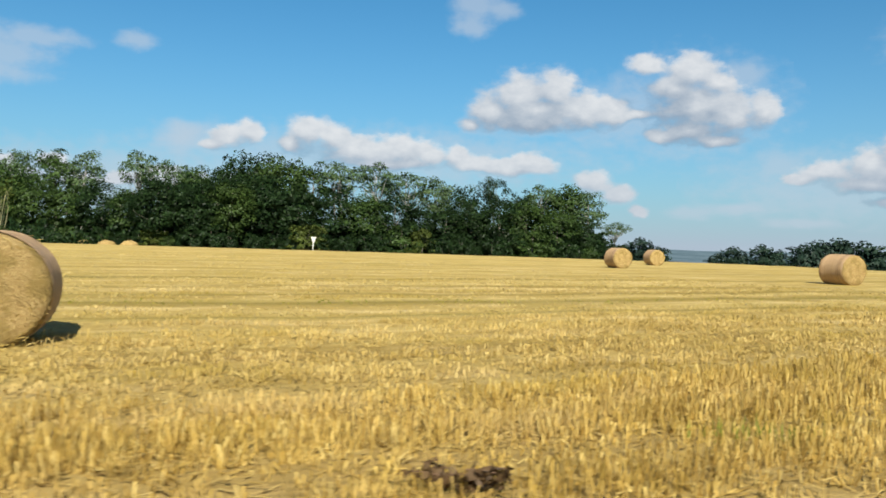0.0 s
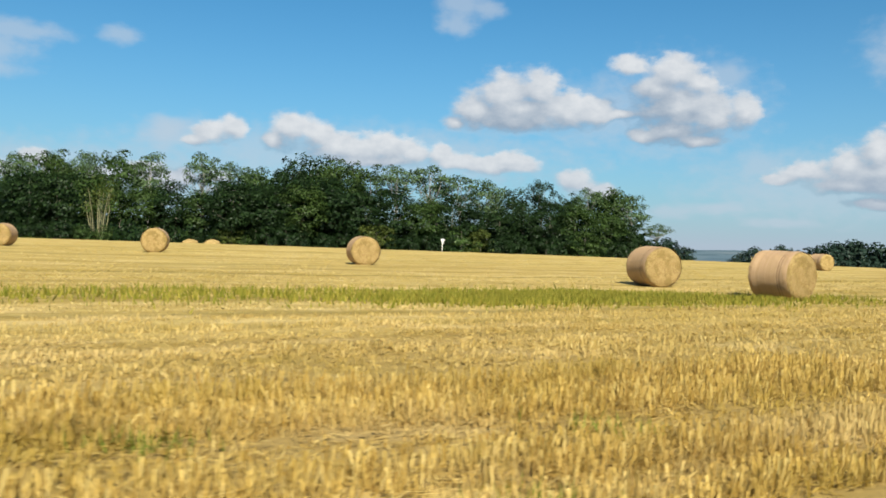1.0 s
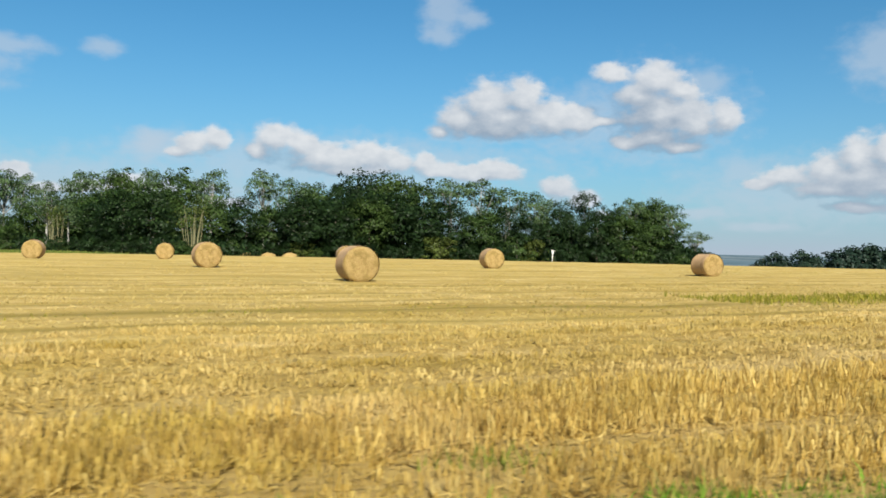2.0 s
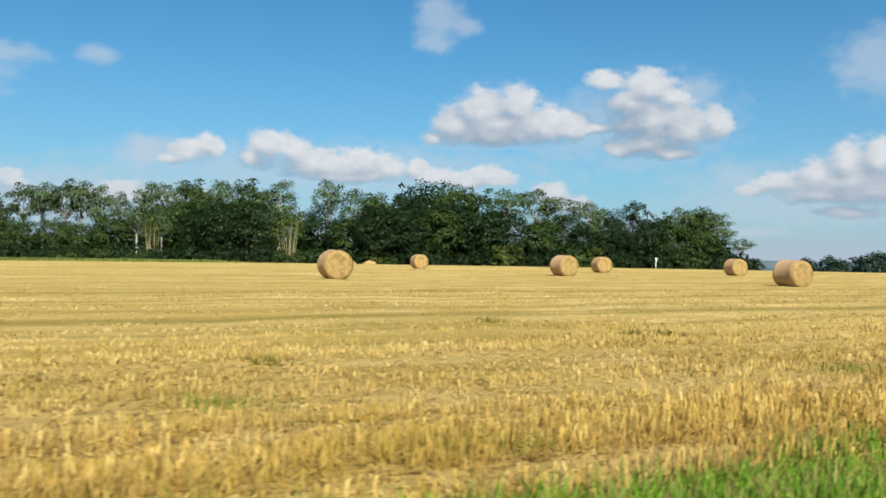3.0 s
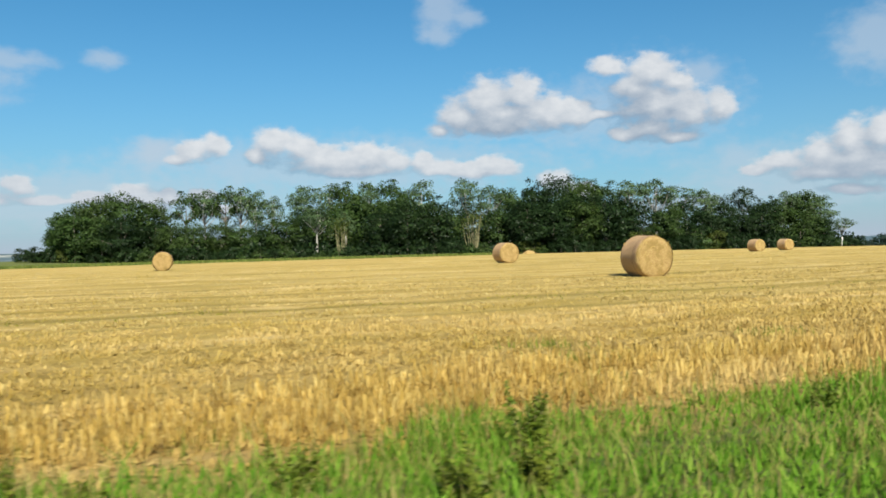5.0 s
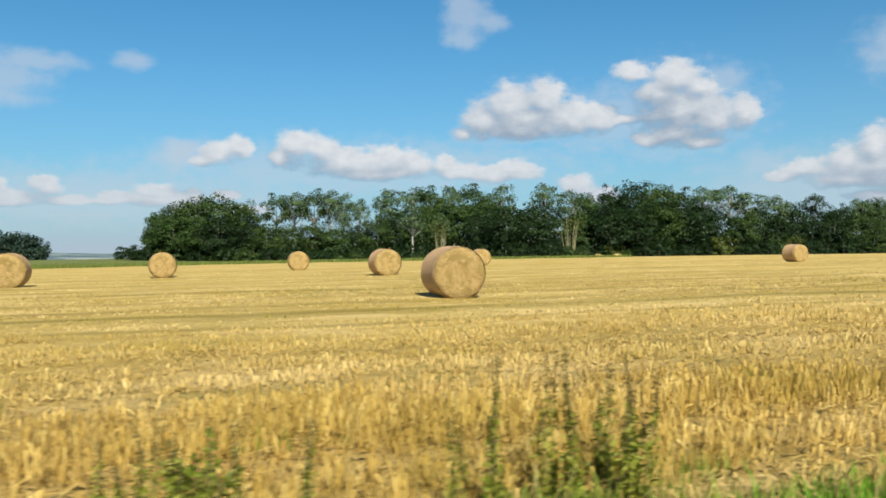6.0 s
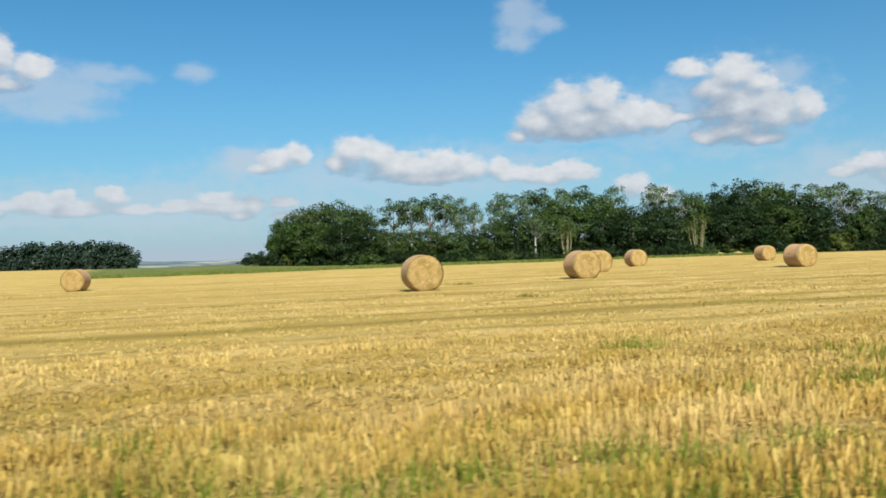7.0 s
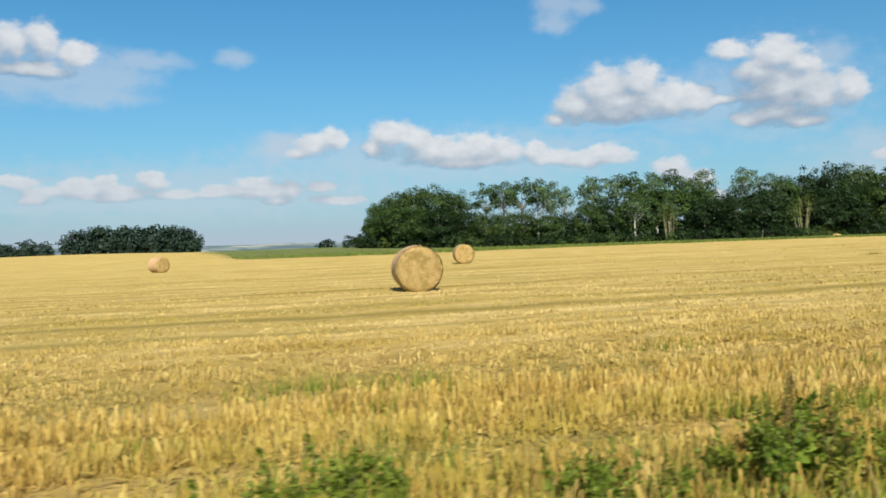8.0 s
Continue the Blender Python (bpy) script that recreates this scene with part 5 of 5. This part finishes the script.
def make_edge_sign():
    """A small white inverted triangle on a short post at the far side of the field."""
    x, y = -16.5, 106.6
    s = thing("marker_sign", "small white triangular sign on a short post by the wood", "road sign")
    bm = bmesh.new()
    tube(bm, [(0, 0, -0.3), (0, 0, 0.95)], [0.07, 0.06], 8)
    part("post", bm, M_WHITE, s)
    bm = bmesh.new()
    f = [bm.verts.new((u, -0.08, v)) for u, v in ((-0.40, 1.62), (0.40, 1.62), (0.06, 0.80), (-0.06, 0.80))]
    b = [bm.verts.new((u, -0.05, v)) for u, v in ((-0.40, 1.62), (0.40, 1.62), (0.06, 0.80), (-0.06, 0.80))]
    bm.faces.new(f)
    bm.faces.new(b[::-1])
    for k in range(4):
        bm.faces.new((f[k], b[k], b[(k + 1) % 4], f[(k + 1) % 4]))
    bmesh.ops.recalc_face_normals(bm, faces=bm.faces)
    part("plate", bm, M_WHITE, s, smooth=False)
    s.matrix_basis = pose(x, y, gz(x, y) + 0.15, 0, 0, 42)


make_edge_sign()

# ---------------------------------------------------------------- weeds of the verge


def make_weed(seed, height, stalks, spread_by, spike, label, leaf=None, broad=1.35, dock=False):
    """A tall verge plant: stalks that splay from one root, leaves up each stalk, seed spikes at the top."""
    g = np.random.default_rng(seed)
    name = "dock_plant" if dock else "verge_weed" if spike else "leafy_weed"
    w = thing(name, label, "weed", {"dock_plant": "docks of the verge", "verge_weed": "tall weeds of the verge", "leafy_weed": "leafy weeds of the verge"}[name])
    leaves_p, leaves_n, leaves_s, seeds_p, seeds_n = [], [], [], [], []
    for k in range(stalks):
        a, h = g.uniform(0, 6.28), height * (1.0 if k == 0 else g.uniform(0.55, 1.0))
        tip = (spread_by * g.uniform(0.2, 1) * math.cos(a), spread_by * g.uniform(0.2, 1) * math.sin(a), h)
        line = limb_line((0.04 * math.cos(a), 0.04 * math.sin(a), -0.03), tip, g, 0.05, 7)
        bm = bmesh.new()
        tube(bm, line, list(np.linspace(0.007, 0.0025, 7)), 5)
        part("stalk", bm, M_STALK, w)
        pts = np.array(line)
        low = int(g.integers(60, 90))
        s = g.uniform(0.04, 0.5 if dock else 0.80 if spike else 1.0, low)
        p = np.stack([np.interp(s, np.linspace(0, 1, 7), pts[:, i]) for i in range(3)], 1)
        out = g.normal(0, 1, (low, 3)) * np.array([1, 1, 0.35])
        out /= np.linalg.norm(out, axis=1)[:, None]
        leaves_p.append(p + out * (0.095 * (1.08 - 0.95 * s) * g.uniform(0.15, 1.1, low))[:, None])
        leaves_s.append(0.032 * (1.15 - 0.75 * s) * g.uniform(0.5, 1.5, low))
        leaves_n.append(np.cross(out, g.normal(0, 1, (low, 3))) + np.array([0, 0, 0.6]))
        if spike:
            m = 240 if dock else 60
            s = g.uniform(0.42 if dock else 0.68, 1.0, m)
            p = np.stack([np.interp(s, np.linspace(0, 1, 7), pts[:, i]) for i in range(3)], 1)
            seeds_p.append(p + g.normal(0, 1, (m, 3)) * ((0.026 - 0.018 * s)[:, None] if dock else 0.013))
            seeds_n.append(g.normal(0, 1, (m, 3)))
    p = np.concatenate(leaves_p)
    p[:, 2] = np.maximum(p[:, 2], 0.03)
    part_mesh("leaves", leaf_quads(p, np.concatenate(leaves_n), np.concatenate(leaves_s) * (1.0 if spike else broad), g, leaf or M_WEED, "leaves"), w)
    if seeds_p:
        p = np.concatenate(seeds_p)
        part_mesh("seed_spray", leaf_quads(p, np.concatenate(seeds_n), 0.012 * g.uniform(0.6, 1.4, len(p)), g, M_SEED, "seed_spray"), w, "brown seed spikes")["kind"] = "stuff"
    return w


# stretches of the verge with weeds: from, to, height, how many
WEEDS_EAST = [(-87.2, -88.3, 0.50, 5), (-82.3, -83.8, 0.20, 5), (-107.3, -109.5, 0.45, 20), (-109.5, -112.5, 0.57, 26), (-111.6, -114.6, 0.61, 28), (-116.2, -116.9, 0.73, 5), (-113.8, -116.2, 0.65, 7), (-117.6, -118.7, 0.36, 8), (-116.0, -117.4, 0.69, 10), (-120.3, -120.8, 0.58, 6), (-118.2, -119.4, 0.43, 9), (-121.9, -122.1, 0.43, 2), (-120.3, -121.2, 0.56, 6), (-125.0, -125.1, 0.57, 1), (-124.4, -124.6, 0.74, 2), (-123.6, -124.2, 0.61, 3), (-125.1, -126.6, 0.5, 6), (-124.8, -125.0, 0.72, 1), (-128.7, -128.9, 0.45, 2), (-127.4, -128.4, 0.47, 4)]
WEEDS_MID = [(-129.9, -130.8, 0.25, 3), (-128.9, -129.9, 0.32, 5), (-131.1, -132.0, 0.17, 4), (-133.8, -134.3, 0.15, 7), (-133.2, -133.7, 0.13, 3), (-135.4, -136.9, 0.13, 1), (-139.5, -139.8, 0.65, 3), (-138.4, -139.1, 0.59, 5), (-137.5, -138.4, 0.28, 3), (-139.6, -140.4, 0.69, 5), (-142.7, -142.9, 0.56, 2), (-141.9, -142.0, 0.23, 1), (-144.3, -144.5, 0.31, 1), (-147.9, -148.0, 0.62, 1), (-147.1, -147.3, 0.51, 1), (-148.9, -149.8, 0.6, 6), (-148.3, -148.4, 0.42, 1), (-151.5, -151.6, 0.42, 1)]
WEEDS_WEST = [(-150.1, -150.8, 0.32, 4), (-153.9, -154.0, 0.44, 1), (-152.7, -153.0, 0.27, 1), (-156.6, -156.7, 0.43, 1), (-155.0, -155.3, 0.42, 4), (-154.4, -154.5, 0.33, 2), (-157.5, -157.8, 0.53, 2), (-156.8, -157.2, 0.48, 3), (-160.8, -160.8, 0.8, 1), (-159.9, -160.5, 0.56, 4), (-159.3, -159.3, 0.56, 1), (-161.9, -162.2, 0.59, 2), (-161.0, -161.2, 0.78, 2), (-160.5, -160.6, 0.6, 1), (-165.1, -165.2, 0.55, 2), (-162.7, -163.3, 0.26, 3), (-167.4, -167.8, 0.4, 3), (-164.9, -165.4, 0.51, 4)]


def make_weeds():
    r = random.Random(21)
    kinds = [
        make_weed(1, 0.85, 6, 0.20, True, "tall dark-green verge weed with brown seed spikes"),
        make_weed(2, 0.70, 8, 0.26, False, "bushy green leafy weed on the verge", M_WEED_GREEN),
        make_weed(3, 0.95, 4, 0.14, True, "slender verge weed with upright dark spikes"),
        make_weed(4, 0.50, 9, 0.34, False, "low spreading leafy green verge weed", M_WEED_GREEN),
        make_weed(5, 0.45, 9, 0.30, False, "broad-leaved bright green weed at the roadside", M_WEED_LUSH, 2.3),
        make_weed(6, 0.95, 2, 0.13, True, "upright dock with a long rusty-brown seed spike", M_WEED_GREEN, dock=True),
    ]
    first = [True] * 6

    def put(k, x, off, s, slim=1.0):
        sl = road_slope(x)
        q = 1 / math.sqrt(1 + sl * sl)
        foot = x + sl * q * off
        px, py = x, road_y(foot) + q * off
        m = Matrix.LocRotScale((px, py, gz(px, py)), Euler((0, 0, r.uniform(0, 6.28))), (s * slim * r.uniform(0.85, 1.15), s * slim * r.uniform(0.85, 1.15), s))
        if first[k]:
            kinds[k].matrix_basis, first[k] = m, False
        else:
            copy_thing(kinds[k], m @ Matrix.Diagonal([1 / c for c in kinds[k].scale] + [1]))

    tall = (0.85, 0.70, 0.95, 0.50, 0.45, 0.95)
    for a, b, height, n in WEEDS_EAST + WEEDS_MID + WEEDS_WEST:
        for i in range(n if b > -128 else round(n * 1.5)):
            # docks stand among the weeds of the western stretch
            tall_mix = ((5, 2, 5, 2, 1) if n > 2 else (2, 0, 5, 0, 1)) if b > -128 else (3, 2, 3, 1, 6) if n > 2 else (1, 0, 2, 0, 6)
            k = r.choices((0, 1, 2, 3, 5), tall_mix if height > 0.4 or n <= 2 else (0, 3, 0, 5, 0))[0]
            put(k, r.uniform(b, a), r.uniform(3.1, 4.0) if n > 2 else r.uniform(3.4, 3.6), height / tall[k] * r.uniform(0.7 if i else 0.95, 1.12) * (1.12 if b < -128 else 1.0), 0.9 if n > 2 else 0.7)
    for _ in range(36):
        put(r.choice((1, 1, 0, 3)), r.uniform(-114.3, -108.5), r.uniform(2.6, 3.3), r.uniform(0.45, 0.75))
    for _ in range(26):
        put(4, r.uniform(-88.7, -86.4), r.uniform(3.0, 4.1), r.uniform(0.55, 1.0))
    for at in (-139.2, -148.9, -155.2, -157.0, -160.3, -162.0, -164.6, -165.3, -166.0, -167.6):
        for _ in range(4):
            put(3, at + r.uniform(-0.5, 0.5), r.uniform(3.2, 3.8), r.uniform(0.4, 0.7))
    for _ in range(16):
        put(r.choice((1, 3)), r.uniform(-107, -88), r.uniform(3.3, 4.4), r.uniform(0.35, 0.7))


make_weeds()


def make_dry_umbel(x, y, height, lean):
    """A dead flower stalk with a dark dried head."""
    g = np.random.default_rng(int(abs(x) * 10))
    u = thing("dried_umbel", "dead brown flower stalk with a dark dried head", "weed", "dead stalks beside the sign")
    bm = bmesh.new()
    line = limb_line((0, 0, -0.05), (lean, 0.03, height), g, 0.02, 6)
    tube(bm, line, list(np.linspace(0.008, 0.004, 6)), 6)
    part("stalk", bm, M_STALK, u)
    p = np.array([lean, 0.03, height]) + g.normal(0, 1, (160, 3)) * np.array([0.05, 0.05, 0.035])
    part_mesh("flower_head", leaf_quads(p, g.normal(0, 1, p.shape), 0.016 * g.uniform(0.6, 1.5, 160), g, M_DRY, "flower_head"), u, "dark dried flower head")["kind"] = "stuff"
    u.matrix_basis = pose(x, y, gz(x, y), 0, 0, 0)


M_DRY = leaf_material("dried_head", (0.04, 0.03, 0.015), (0.09, 0.065, 0.03), (0.16, 0.11, 0.05), (0.07, 0.05, 0.025))
make_dry_umbel(-86.5, -34.1, 0.50, -0.05)
make_dry_umbel(-86.25, -34.1, 0.56, 0.0)
make_dry_umbel(-86.3, -33.2, 0.80, 0.02)


def make_fallen_stalk(x, y, z, length, turn, rise):
    """A bleached dead stalk lying slantwise in the weeds, with a forked tip."""
    g = np.random.default_rng(int(abs(x) * 100))
    f = thing("fallen_stalk", "bleached dead stalk lying slantwise in green weeds", "weed", "dead stalks in the weeds")
    tip = (length, 0.02, 0.03)
    line = limb_line((0, 0, 0), tip, g, 0.03, 7)
    bm = bmesh.new()
    tube(bm, line, list(np.linspace(0.009, 0.005, 7)), 6)
    part("stalk", bm, M_BLEACHED, f)
    bm = bmesh.new()
    tube(bm, limb_line(line[4], (length * 0.86, 0.10, 0.10), g, 0.05, 5), list(np.linspace(0.006, 0.003, 5)), 5)
    part("side_shoot", bm, M_BLEACHED, f)
    f.matrix_basis = pose(x, y, gz(x, y) + z, 0, -rise, turn)


M_BLEACHED = bark_material("bleached_stalk", (0.42, 0.36, 0.22), (0.62, 0.56, 0.38))
for at, low, length, turn, rise in ((-87.15, 0.05, 0.62, 160, 48), (-87.42, 0.04, 0.66, 150, 42), (-87.62, 0.06, 0.42, 205, 30), (-86.62, 0.05, 0.60, 100, 62)):
    make_fallen_stalk(at, road_y(at) + 3.35, low, length, turn, rise)


def make_dead_plant():
    """A withered brown plant fallen flat on the stubble."""
    g = np.random.default_rng(44)
    t = thing("dead_plant", "withered dark-brown plant lying flat in the stubble", "weed")
    bm = bmesh.new()
    tips = []
    for k in range(9):
        a = g.uniform(-0.5, 0.5) + (math.pi if k % 3 == 0 else 0)
        tip = (0.36 * math.cos(a) * g.uniform(0.5, 1), 0.30 * math.sin(a), g.uniform(0.06, 0.16))
        tips.append(tip)
        tube(bm, limb_line((0, 0, 0.03), tip, g, 0.06, 5), list(np.linspace(0.009, 0.003, 5)), 5)
    part("stalk", bm, M_SOIL, t)
    p = np.concatenate([np.array(q) * g.uniform(0.25, 1.0, (46, 1)) + g.normal(0, 1, (46, 3)) * np.array([0.04, 0.04, 0.02]) for q in tips])
    p[:, 2] = np.maximum(p[:, 2], 0.02)
    part_mesh("withered_leaf", leaf_quads(p, g.normal(0, 1, p.shape) + np.array([0, 0, 0.6]), 0.034 * g.uniform(0.5, 1.5, len(p)), g, M_DEAD, "withered_leaf"), t)["kind"] = "stuff"
    t.matrix_basis = pose(0.1, 4.5, gz(0.1, 4.5) + 0.03, 0, 0, -20) @ Matrix.Scale(0.82, 4)


M_DEAD = leaf_material("withered_leaves", (0.075, 0.043, 0.020), (0.143, 0.085, 0.040), (0.225, 0.153, 0.068), (0.120, 0.076, 0.032))
make_dead_plant()
